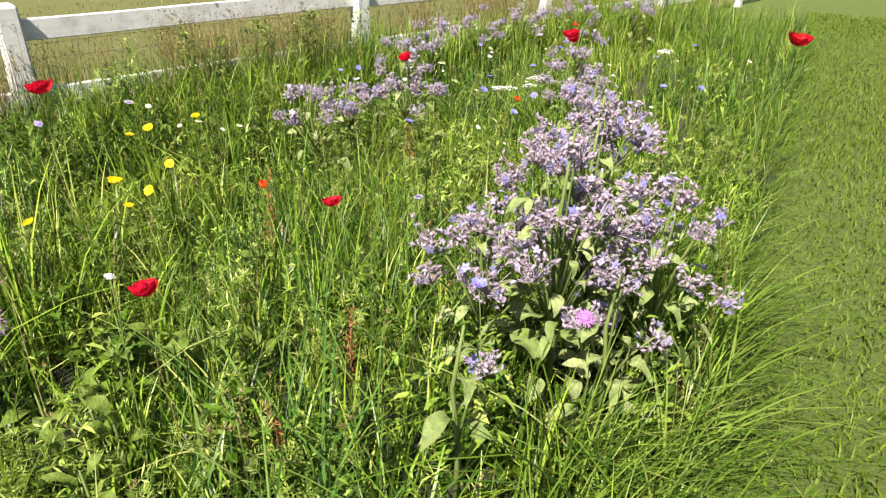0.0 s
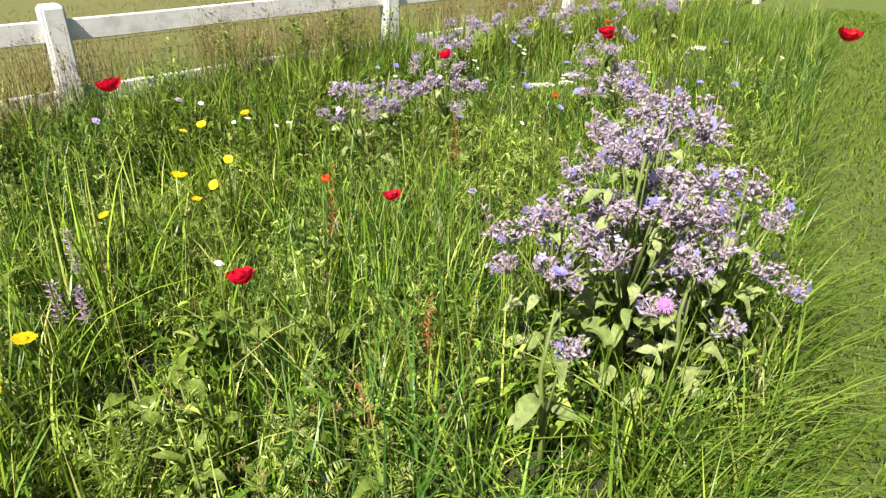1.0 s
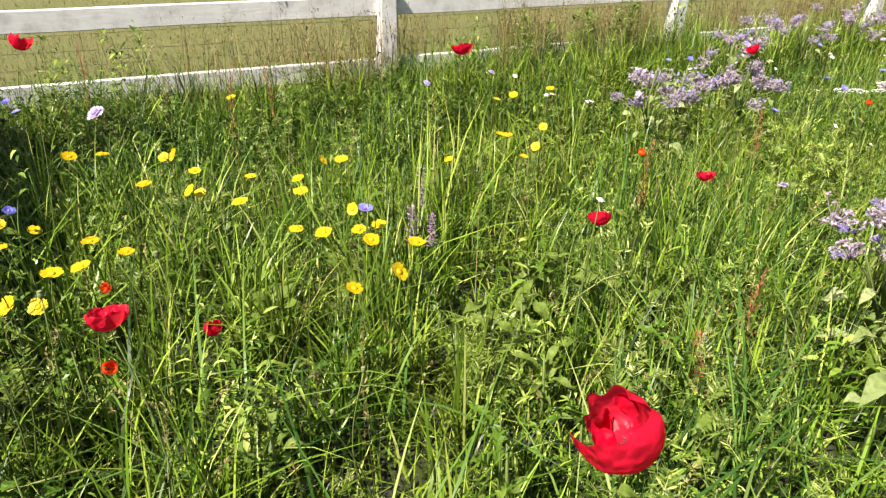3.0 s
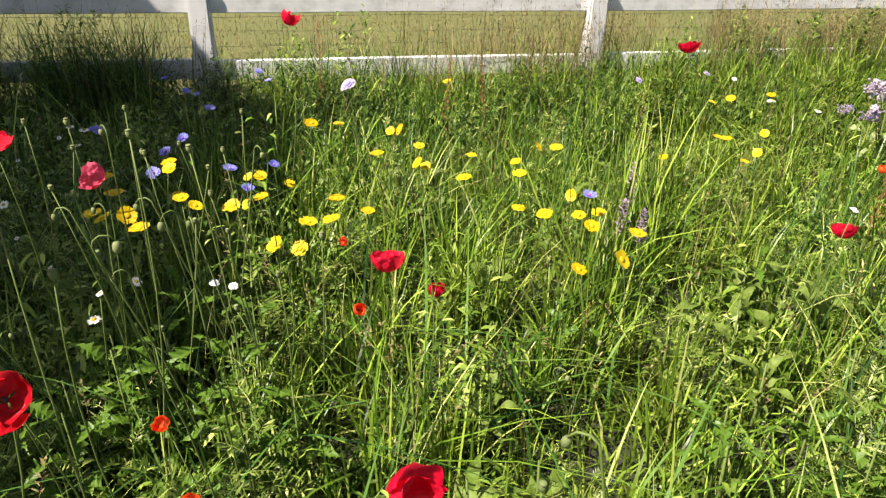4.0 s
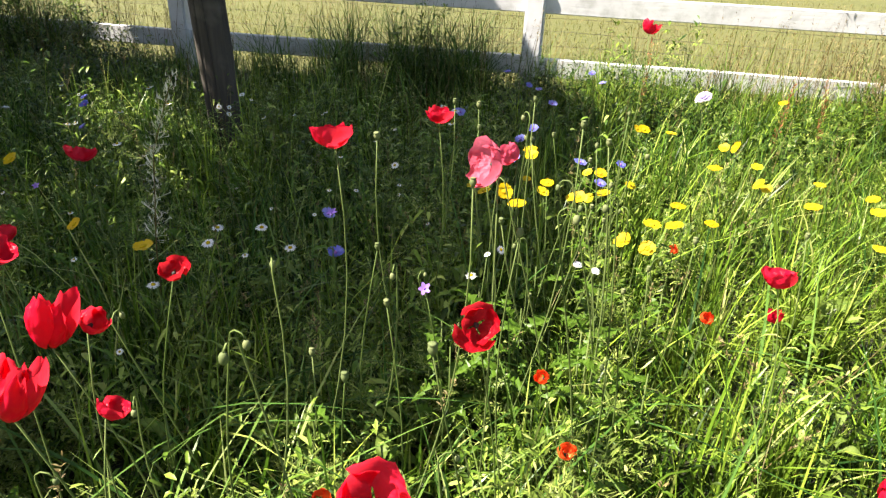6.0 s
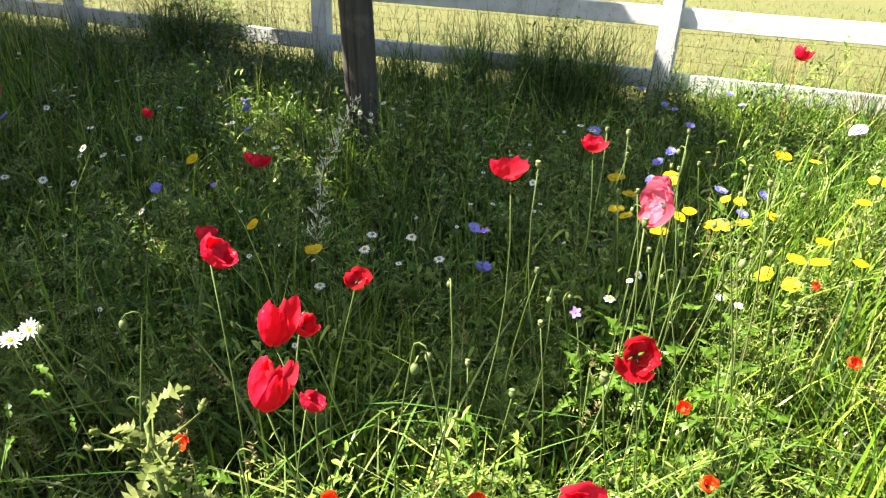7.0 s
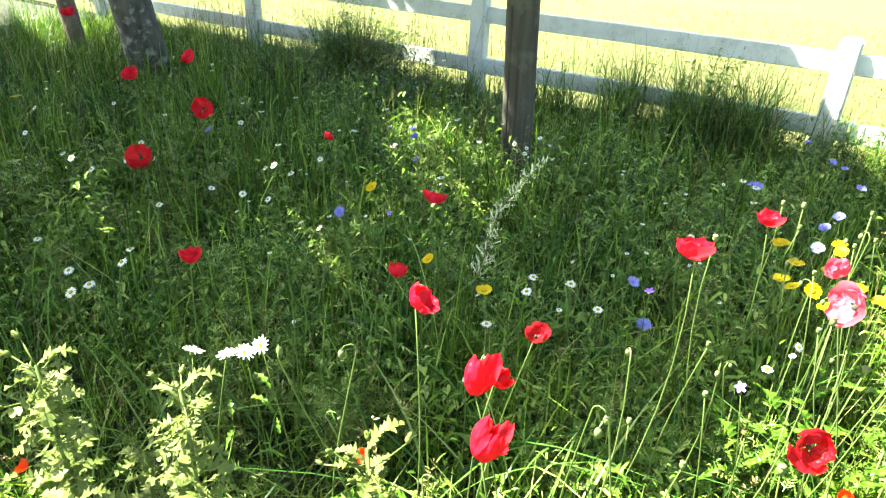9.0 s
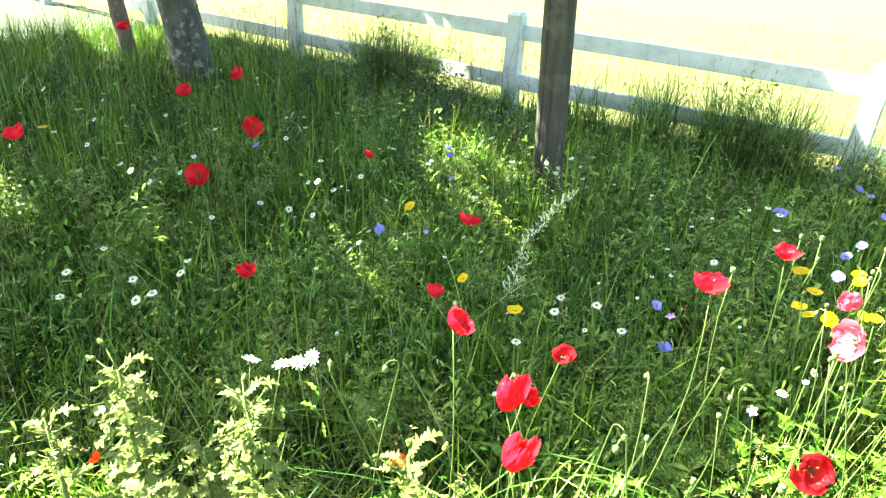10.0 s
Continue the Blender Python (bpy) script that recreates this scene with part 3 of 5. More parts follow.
def build_fence_tufts():
    # long tufts and dry seeding stems along the fence
    n = 4600
    cx = np.concatenate([np.repeat([-6.15, -5.98, -5.82, -5.72, -3.61, -3.53, -3.22, -3.13, -2.99, -2.90, -2.82, -2.73], 2), RNG.uniform(-4.4, -2.5, 2), RNG.uniform(-2.4, 5.5, 14), RNG.uniform(0.15, 2.3, 16)])
    k = RNG.integers(0, len(cx), n)
    P = np.stack([cx[k] + RNG.normal(0, 0.06, n), -0.20 - 0.25 * (cx[k] > 0.1) * RNG.uniform(0, 1, n) + RNG.normal(0, 0.07, n), np.zeros(n)], 1)
    h = RNG.uniform(0.3, 0.72, n) * np.where(cx[k] > -2.45, 0.8, 1.05)
    me = blade_mesh("fence_tufts", P, h, RNG.uniform(0.004, 0.008, n), RNG.uniform(0, 2 * np.pi, n), RNG.uniform(0.15, 1.25, n), GRASS_COOL, 6)
    tagged(new("fence_tufts", me), "long uncut grass tufts along the fence", "grass", kind="stuff")
    n = 6600
    P = np.stack([np.where(RNG.uniform(0, 1, n) < 0.5, RNG.uniform(-8, 6.5, n), RNG.uniform(-0.6, 4.5, n)), RNG.uniform(-0.5, 0.45, n), np.zeros(n)], 1)
    P = P[(patchy(P, 1.3, 0.5) > -0.1)]
    n = len(P)
    az, bend, h = RNG.uniform(0, 2 * np.pi, n), RNG.uniform(0.02, 0.35, n), RNG.uniform(0.35, 0.75, n)
    me = blade_mesh("seeding_stems", P, h, np.full(n, 0.0035), az, bend, STRAW, 4)
    tagged(new("seeding_stems", me), "dry straw-coloured grass stems along the fence", "grass", kind="stuff")
    # loose seed heads on top of the stems
    m = 8
    t = RNG.uniform(0.68, 1.0, (n, m))
    c = np.clip(bend, 0, 1.4)[:, None]
    B = np.stack([P[:, :1] + np.cos(az)[:, None] * h[:, None] * bend[:, None] * t ** 2, P[:, 1:2] + np.sin(az)[:, None] * h[:, None] * bend[:, None] * t ** 2, h[:, None] * t * (1 - 0.38 * c * t)], 2)
    N = n * m
    me = leaves_mesh("seed_heads", B.reshape(-1, 3), RNG.uniform(0, 2 * np.pi, N), RNG.uniform(0.2, 1.3, N), RNG.uniform(0.014, 0.034, N), RNG.uniform(0.003, 0.007, N), STRAW)
    tagged(new("seed_heads", me), "loose dry seed heads of tall grasses", "grass", kind="stuff")


build_fence_tufts()


PALE_BLADE = leaf_mat("pale_blade", [(0.0, (0.097, 0.148, 0.029)), (0.6, (0.165, 0.223, 0.054)), (1.0, (0.232, 0.276, 0.094))], 0.3, 0.35)


def build_long_blades():
    # long pale arching blades at the edge of the path and loose over the meadow
    P, ck = clumped(48, 6, 0.05, -3.6, 0.2, -4.6, -2.8, in_meadow)
    n = len(P)
    me = blade_mesh("arching_blades", P, RNG.uniform(0.3, 0.6, n), RNG.uniform(0.005, 0.009, n), RNG.uniform(0, 2 * np.pi, n), RNG.uniform(0.5, 1.3, n), GRASS_COOL, 7, 0.3)
    tagged(new("arching_blades", me), "long arching blue-green grass blades", "grass", kind="stuff")
    P, ck = clumped(46, 4, 0.04, -3.5, -1.3, -4.2, -3.6, in_meadow)
    n = len(P)
    me = blade_mesh("pale_blades", P, RNG.uniform(0.25, 0.5, n), RNG.uniform(0.004, 0.007, n), RNG.uniform(0, 2 * np.pi, n), RNG.uniform(0.6, 1.4, n), PALE_BLADE, 8, 0.3)
    tagged(new("pale_blades", me), "long pale arching grass blades", "grass", kind="stuff")


build_long_blades()


def build_fence_band():
    # tall rank growth that hides the lower rail
    P, ck = clumped(420, 20, 0.06, 0.05, 6.0, -0.85, -0.12)
    Q, cq = clumped(160, 20, 0.06, -2.2, 0.05, -0.75, -0.15)
    P, ck = np.concatenate([P, Q]), np.concatenate([ck, cq * 0.72])
    n = len(P)
    me = blade_mesh("rank_grass", P, np.clip(ck, 0.6, 1.2) * RNG.uniform(0.3, 0.52, n), RNG.uniform(0.004, 0.009, n), RNG.uniform(0, 2 * np.pi, n), RNG.uniform(0.1, 0.8, n), GRASS, 4)
    tagged(new("rank_grass", me), "tall rank green grass in front of the fence", "grass", kind="stuff")


build_fence_band()


def build_seeding_grass():
    """Thin flowering grass stems with small pale heads all over the meadow."""
    P = scatter(1500, -7.5, 6.0, -4.6, -0.3, in_meadow)
    n = len(P)
    az, bend, h = RNG.uniform(0, 2 * np.pi, n), RNG.uniform(0.02, 0.4, n), RNG.uniform(0.28, 0.52, n)
    me = blade_mesh("flowering_stems", P, h, np.full(n, 0.0024), az, bend, STRAW, 4)
    tagged(new("flowering_stems", me), "thin pale flowering grass stems", "grass", kind="stuff")
    m = 16
    t = RNG.uniform(0.8, 1.0, (n, m))
    c = bend[:, None]
    B = np.stack([P[:, :1] + np.cos(az)[:, None] * h[:, None] * c * t ** 2, P[:, 1:2] + np.sin(az)[:, None] * h[:, None] * c * t ** 2, h[:, None] * t * (1 - 0.38 * c * t)], 2)
    N = n * m
    me = leaves_mesh("flowering_heads", B.reshape(-1, 3), RNG.uniform(0, 2 * np.pi, N), RNG.uniform(0.3, 1.4, N), RNG.uniform(0.008, 0.018, N), RNG.uniform(0.0025, 0.005, N), STRAW)
    tagged(new("flowering_heads", me), "small pale seed heads on thin stems", "grass", kind="stuff")


build_seeding_grass()


def build_fence_weeds():
    """Tall leafy weeds that lean on the fence."""
    cx = np.concatenate([RNG.uniform(-3.25, -2.75, 8), RNG.uniform(-6.0, -5.2, 30), RNG.uniform(-1.95, -1.45, 9), RNG.uniform(0.25, 2.25, 44)])
    S = np.stack([cx, RNG.uniform(-0.38, -0.1, len(cx)), np.zeros(len(cx))], 1)
    n, m = len(S), 90
    hh = RNG.uniform(0.35, 0.62, (n, 1))
    t = RNG.uniform(0.2, 1.0, (n, m))
    B = np.repeat(S[:, None, :], m, 1)
    a = RNG.uniform(0, 6.28, (n, m))
    r = 0.07 * (1.25 - t) * RNG.uniform(0, 1, (n, m))
    B[:, :, 0] += r * np.cos(a)
    B[:, :, 1] += r * np.sin(a)
    B[:, :, 2] = t * hh
    N = n * m
    size = RNG.uniform(0.025, 0.07, N)
    me = leaves_mesh("fence_weeds", B.reshape(-1, 3), a.ravel(), RNG.uniform(-0.2, 1.0, N), size, size * RNG.uniform(0.12, 0.35, N), HERB)
    tagged(new("fence_weeds", me), "tall leafy weeds leaning on the fence", "foliage", kind="stuff")


build_fence_weeds()

# ---- flowers ----
POPPY_RED = leaf_mat("poppy_red", [(0.0, (0.550, 0.004, 0.030)), (0.6, (0.636, 0.009, 0.039)), (1.0, (0.688, 0.017, 0.047))], 0.55, 0.38, per="object", grain=(2.5, 0.78), crumple=(3, 0.3, 0.1), glow=(0.817, 0.043, 0.060))
POPPY_DARK = leaf_mat("poppy_crimson", [(0.0, (0.361, 0.003, 0.010)), (1.0, (0.473, 0.007, 0.017))], 0.35, 0.45, per="object", grain=(2.5, 0.78), crumple=(3, 0.3, 0.1), glow=(0.817, 0.043, 0.060))
POPPY_PINK = leaf_mat("poppy_pink", [(0.0, (0.70, 0.09, 0.16)), (1.0, (0.74, 0.17, 0.24))], 0.5, 0.55, per="object", grain=(3, 0.75), crumple=(3, 0.35, 0.1))
POPPY_ORANGE = leaf_mat("petal_orange", [(0.0, (0.75, 0.05, 0.012)), (1.0, (0.85, 0.12, 0.02))], 0.4, 0.5, per="object")
YELLOW = leaf_mat("petal_yellow", [(0.0, (0.550, 0.353, 0.004)), (1.0, (0.599, 0.465, 0.014))], 0.3, 0.5, per="object", grain=(70, 0.8))
GOLD = leaf_mat("disc_gold", [(0.0, (0.494, 0.324, 0.005)), (1.0, (0.564, 0.409, 0.010))], 0.1, 0.8, per="object", grain=(300, 0.5))
BLUE = leaf_mat("petal_blue", [(0.0, (0.141, 0.155, 0.509)), (1.0, (0.254, 0.254, 0.578))], 0.35, 0.5, per="object")
LILAC = leaf_mat("petal_lilac", [(0.0, (0.324, 0.282, 0.509)), (1.0, (0.437, 0.366, 0.550))], 0.35, 0.55, per="object")
PURPLE = leaf_mat("petal_purple", [(0.0, (0.353, 0.127, 0.427)), (1.0, (0.437, 0.212, 0.495))], 0.35, 0.55, per="object")
VIOLET = leaf_mat("petal_violet", [(0.0, (0.258, 0.138, 0.533)), (1.0, (0.361, 0.206, 0.602))], 0.35, 0.55, per="object")
WHITE = leaf_mat("petal_white", [(0.0, (0.671, 0.671, 0.636)), (1.0, (0.731, 0.731, 0.705))], 0.35, 0.55, per="object")
BORAGE_BLUE = leaf_mat("borage_petal", [(0.0, (0.190, 0.183, 0.454)), (0.5, (0.324, 0.296, 0.509)), (1.0, (0.452, 0.402, 0.537))], 0.4, 0.55, per="object")
BORAGE_CALYX = leaf_mat("borage_calyx", [(0.0, (0.254, 0.198, 0.248)), (0.5, (0.353, 0.289, 0.358)), (1.0, (0.465, 0.409, 0.454))], 0.35, 0.8)
BORAGE_LEAF = leaf_mat("borage_leaf", [(0.0, (0.153, 0.206, 0.061)), (0.5, (0.230, 0.285, 0.104)), (1.0, (0.301, 0.345, 0.153))], 0.25, 0.6, per="object", grain=(45, 0.6), crumple=(60, 0.5, 0.01))
BROAD = leaf_mat("broad_leaf", [(0.0, (0.106, 0.165, 0.022)), (1.0, (0.174, 0.239, 0.050))], 0.35, 0.5, per="object", grain=(35, 0.65), crumple=(50, 0.5, 0.01))
SPINY = leaf_mat("thistle_leaf", [(0.0, (0.119, 0.158, 0.032)), (1.0, (0.203, 0.228, 0.077))], 0.35, 0.5, per="object", grain=(60, 0.7))
POD = leaf_mat("seed_pod", [(0.0, (0.117, 0.152, 0.056)), (1.0, (0.199, 0.222, 0.094))], 0.12, 0.6, per="object", grain=(120, 0.7))
DARK = solid_mat("poppy_heart", (0.012, 0.012, 0.012), (0.05, 0.05, 0.035), 200, 0.8, 0.5, 0.002)
MAUVE = leaf_mat("petal_mauve", [(0.0, (0.310, 0.189, 0.344)), (1.0, (0.447, 0.310, 0.447))], 0.35, 0.6, per="object")
PALE = leaf_mat("pale_plume", [(0.0, (0.50, 0.50, 0.36)), (1.0, (0.68, 0.66, 0.50))], 0.4, 0.6)
DOCK = leaf_mat("dock_seed", [(0.0, (0.22, 0.06, 0.03)), (1.0, (0.42, 0.16, 0.08))], 0.2, 0.7)


def frand(a, b):
    return random.uniform(a, b)


def petal_mesh(name, R, alpha, spread, mat, ruffle=0.07, seed=0.0, point=0.0):
    bm = bmesh.new()
    nu, nv = 12, 8
    g = []
    for j in range(nv + 1):
        v = 0.06 + 0.94 * j / nv
        th = v * alpha
        row = []
        for i in range(nu + 1):
            u = -1 + 2 * i / nu
            a = spread * u * min(1.0, 0.35 + v * 0.9)
            rag = noise.noise((u * 3.1 + seed * 3, 4.0, seed))
            edge = 1 - (0.06 * abs(u) ** 3 + point * abs(u) ** 1.4) * v + (0.05 + 0.4 * point) * rag * v * v
            cr = noise.noise((u * 2.6 + seed * 5, v * 3.0, seed)) + 0.5 * noise.noise((u * 6 + seed, v * 5, seed * 2))
            r = R * math.sin(th) / alpha * edge * (1 + 0.14 * cr * v)
            z = R * (1 - math.cos(th)) / alpha * edge + R * ruffle * math.sin(u * 8.5 + 2 * seed) * v ** 2 + R * 0.11 * cr * v
            row.append(bm.verts.new((r * math.cos(a), r * math.sin(a), z)))
        g.append(row)
    for j in range(nv):
        for i in range(nu):
            bm.faces.new((g[j][i], g[j][i + 1], g[j + 1][i + 1], g[j + 1][i]))
    return bm_mesh(name, bm, mat)


POPPY_KINDS = {}
for _k, _mat in (("red", POPPY_RED), ("dark", POPPY_DARK), ("pink", POPPY_PINK), ("orange", POPPY_ORANGE)):
    for _s, _al in (("open", 0.95), ("bowl", 1.4), ("cup", 1.75), ("tulip", 2.0), ("tent", 2.2)):
        POPPY_KINDS[_k, _s] = [petal_mesh("petal", 1.0, _al + 0.10 * q, 1.28, _mat, 0.02 + 0.012 * (q % 3), q * 2.1 + _al, 0.3 if _s == "tent" else 0.0) for q in range(5)]


def ball_mesh(name, sx, sy, sz, mat, seg=10, rings=6):
    bm = bmesh.new()
    bmesh.ops.create_uvsphere(bm, u_segments=seg, v_segments=rings, radius=1.0)
    for v in bm.verts:
        v.co = Vector((v.co.x * sx, v.co.y * sy, v.co.z * sz))
    return bm_mesh(name, bm, mat)


HEART = ball_mesh("seed_capsule", 0.09, 0.09, 0.12, DARK)


def pod_mesh():
    bm = bmesh.new()
    tube(bm, [(0, 0, -0.9), (0, 0, -0.6), (0, 0, 0.0), (0, 0, 0.55), (0, 0, 0.68), (0, 0, 0.72), (0, 0, 0.85)], [0.12, 0.34, 0.62, 0.5, 0.4, 0.62, 0.25], 10)
    return bm_mesh("pod", bm, POD)


def bud_mesh():
    bm = bmesh.new()
    tube(bm, [(0, 0, 0.0), (0, 0, -0.12), (0, 0, -0.5), (0, 0, -1.0), (0, 0, -1.45), (0, 0, -1.65)], [0.12, 0.38, 0.55, 0.56, 0.36, 0.06], 10)
    return bm_mesh("bud", bm, POD)


POD_ME, BUD_ME = pod_mesh(), bud_mesh()


def stem_mesh(dx, dy, h, r=0.0016, hook=0.0, az=0.0, wob=0.035):
    """A stem from the ground to its head at (dx, dy, h); hook bends the end over."""
    bm = bmesh.new()
    s = frand(0, 9)
    pts = []
    for i in range(8):
        t = i / 7
        k = t * t * (3 - 2 * t) * 0.5 + t * 0.5
        pts.append((dx * k + wob * math.sin(t * 3.1) * math.sin(s), dy * k + wob * math.sin(t * 3.1) * math.cos(s), -0.03 + (h + 0.03) * t))
    if hook:
        e = Vector(pts[-1])
        o = Vector((math.cos(az), math.sin(az), 0))
        for a in (0.6, 1.3, 2.1, 2.9):
            pts.append(tuple(e + o * hook * (1 - math.cos(a)) + Vector((0, 0, hook * math.sin(a)))))
    rad = [r * (1.25 - 0.45 * i / (len(pts) - 1)) for i in range(len(pts))]
    tube(bm, pts, rad, 5)
    return bm_mesh("stem", bm, STEM), Vector(pts[-1])


def thing_at(name, x, y, label, category, group=""):
    ob = tagged(new(name), label, category, group)
    ob.location = (x, y, 0)
    return ob


POPPY_LABEL = {"red": "bright red field poppy on a thin hairy stem", "dark": "deep crimson poppy with a black heart", "pink": "salmon-pink poppy with crumpled petals", "orange": "small orange-red poppy low in the grass"}


def poppy(x, y, z, size=0.033, kind="red", shape="bowl", az=0.0, tilt=25.0):
    """size: the length of a petal; the head faces az, tilt degrees off upright."""
    bx, by = x + frand(-0.09, 0.09), y + frand(-0.04, 0.09)
    p = thing_at("poppy", bx, by, POPPY_LABEL[kind], "flower", "poppies in the meadow")
    st, end = stem_mesh(x - bx, y - by, z, 0.0014, wob=0.05)
    part("stem", st, p)
    M = Matrix.Translation((x - bx, y - by, z)) @ Matrix.Rotation(radians(az), 4, "Z") @ Matrix.Rotation(radians(tilt), 4, "Y") @ Matrix.Rotation(frand(0, 6.28), 4, "Z") @ Matrix.Scale(size * 1.38, 4)
    kinds = POPPY_KINDS[kind, shape]
    if shape == "tent":
        # half-closed: the petals lean together to a ragged tip
        M = Matrix.Translation((x - bx, y - by, z)) @ Matrix.Rotation(radians(az), 4, "Z") @ Matrix.Rotation(radians(tilt), 4, "Y") @ Matrix.Diagonal((size * 1.02, size * 1.02, size * 1.75, 1.0))
    fold = {0: 0.08, 1: -0.05, 2: -0.08, 3: 0.03} if shape == "tent" else {}
    for q in range(4):
        o = part("petal", kinds[(q + int(abs(x) * 100)) % 5], p)
        o.matrix_local = M @ Matrix.Rotation(radians(90 * q + frand(-14, 14)), 4, "Z") @ Matrix.Rotation(fold.get(q, 0.0) + frand(-0.1, 0.1), 4, "Y") @ Matrix.Rotation(frand(-0.08, 0.08), 4, "X") @ Matrix.Scale((1.0, 0.86)[q % 2] * frand(0.94, 1.06), 4)
    o = part("seed_capsule", HEART, p, "black centre with stamens")
    o.matrix_local = M @ Matrix.Translation((0, 0, 0.13))
    return p


def bud_or_pod(x, y, z, nod, size=0.0095):
    bx, by = x + frand(-0.13, 0.13), y + frand(-0.05, 0.12)
    p = thing_at("poppy_bud" if nod else "poppy_seed_head", bx, by, "nodding hairy green poppy bud on a hooked stem" if nod else "pale green poppy seed head on a thin upright stem", "bud" if nod else "seed head", "poppy buds and seed heads")
    st, end = stem_mesh(x - bx, y - by, z, 0.0015, 0.014 if nod else 0, frand(0, 6.28))
    part("stem", st, p)
    o = part("bud" if nod else "pod", BUD_ME if nod else POD_ME, p)
    o.matrix_local = Matrix.Translation(end + Vector((0, 0, 0 if nod else size * 0.7))) @ Matrix.Rotation(frand(-0.25, 0.25), 4, "X") @ Matrix.Scale(size * frand(0.85, 1.2), 4)
    return p


def rays_mesh(name, n, r0, r1, w, lift, mat, curl=0.0, notch=False, rows=1, seed=0):
    """A ring of strap petals round a disc, of radius about 1."""
    rnd = random.Random(seed)
    bm = bmesh.new()
    for row in range(rows):
        k = 1 - 0.28 * row
        for i in range(n):
            a = 2 * math.pi * (i + 0.5 * row) / n + rnd.uniform(-0.08, 0.08)
            ln = r0 + (r1 * k - r0) * rnd.uniform(0.85, 1.08)
            lf = lift + 0.22 * row + rnd.uniform(-0.09, 0.09)
            ca, sa = math.cos(a), math.sin(a)

            def P(r, s, dz=0.0):
                return bm.verts.new((r * ca - s * sa, r * sa + s * ca, lf * (r - r0) - curl * (r - r0) ** 2 + dz))
            m = (r0 + ln) / 2
            v = [P(r0, -w * 0.3), P(r0, w * 0.3), P(m, -w * 0.5), P(m, 0, -0.03), P(m, w * 0.5), P(ln, -w * (0.5 if notch else 0.25)), P(ln * (0.93 if notch else 1.05), 0, -0.02), P(ln, w * (0.5 if notch else 0.25))]
            for f in ((0, 3, 2), (0, 1, 3), (1, 4, 3), (2, 3, 6, 5), (3, 4, 7, 6)):
                bm.faces.new([v[j] for j in f])
    return bm_mesh(name, bm, mat)


def dome_mesh(name, r, h, mat):
    bm = bmesh.new()
    tube(bm, [(0, 0, -0.12), (0, 0, 0.0), (0, 0, h * 0.6), (0, 0, h * 0.92), (0, 0, h)], [r * 0.8, r, r * 0.86, r * 0.5, r * 0.12], 12)
    return bm_mesh(name, bm, mat)


def cup_mesh(name, r, h):
    bm = bmesh.new()
    tube(bm, [(0, 0, -h), (0, 0, -h * 0.6), (0, 0, -0.02)], [r * 0.25, r * 0.8, r * 0.9], 8)
    return bm_mesh(name, bm, POD)


HEADS = {
    "marigold": ([rays_mesh("ray_petals", 13, 0.28, 1.0, 0.46, 0.28, YELLOW, 0.1, True, 1, s) for s in range(4)], dome_mesh("flower_disc", 0.34, 0.16, GOLD), cup_mesh("calyx", 0.3, 0.3), 0.022),
    "daisy": ([rays_mesh("ray_petals", 15, 0.3, 1.0, 0.30, -0.05, WHITE, 0.05, False, 1, s) for s in range(3)], dome_mesh("flower_disc", 0.36, 0.26, GOLD), cup_mesh("calyx", 0.3, 0.2), 0.014),
    "white_aster": ([rays_mesh("ray_petals", 13, 0.12, 1.0, 0.22, 0.55, WHITE, 0.3, False, 3, s) for s in range(3)], dome_mesh("flower_disc", 0.2, 0.2, GOLD), cup_mesh("calyx", 0.28, 0.5), 0.024),
    "cornflower": ([rays_mesh("ray_petals", 9, 0.12, 1.0, 0.5, 0.45, BLUE, 0.15, True, 2, s) for s in range(3)], dome_mesh("flower_disc", 0.2, 0.3, PURPLE), cup_mesh("calyx", 0.32, 0.7), 0.018),
    "scabious": ([rays_mesh("ray_petals", 14, 0.1, 1.0, 0.42, 0.3, LILAC, 0.35, True, 3, s) for s in range(2)], dome_mesh("flower_disc", 0.42, 0.42, LILAC), cup_mesh("calyx", 0.35, 0.25), 0.026),
    "white_scabious": ([rays_mesh("ray_petals", 12, 0.1, 1.0, 0.4, 0.4, WHITE, 0.45, True, 3, s) for s in range(2)], dome_mesh("flower_disc", 0.5, 0.5, WHITE), cup_mesh("calyx", 0.4, 0.35), 0.0115),
    "bellflower": ([rays_mesh("ray_petals", 5, 0.1, 1.0, 0.7, 0.8, VIOLET, 0.4, False, 1, s) for s in range(2)], dome_mesh("flower_disc", 0.2, 0.3, VIOLET), cup_mesh("calyx", 0.3, 0.4), 0.016),
    "knapweed": ([rays_mesh("ray_petals", 22, 0.1, 1.0, 0.16, 0.5, PURPLE, 0.5, False, 4, s) for s in range(2)], dome_mesh("flower_disc", 0.5, 0.5, PURPLE), cup_mesh("calyx", 0.4, 0.5), 0.02),
}
HEAD_LABEL = {
    "marigold": "yellow corn marigold with notched petals", "daisy": "small white daisy with a yellow centre", "white_aster": "white many-petalled flower on a leafy stem",
    "cornflower": "violet-blue cornflower on a thin stem", "scabious": "pale lilac scabious head on a tall stem", "knapweed": "round pinkish-purple pincushion flower", "white_scabious": "small round white flower head on a thin stem", "bellflower": "small violet bell-shaped flower on a thin stem",
}
HEAD_NAME = {"marigold": "corn_marigold", "daisy": "daisy", "white_aster": "white_flower", "cornflower": "cornflower", "scabious": "scabious", "knapweed": "purple_pincushion", "white_scabious": "white_pincushion", "bellflower": "bellflower"}


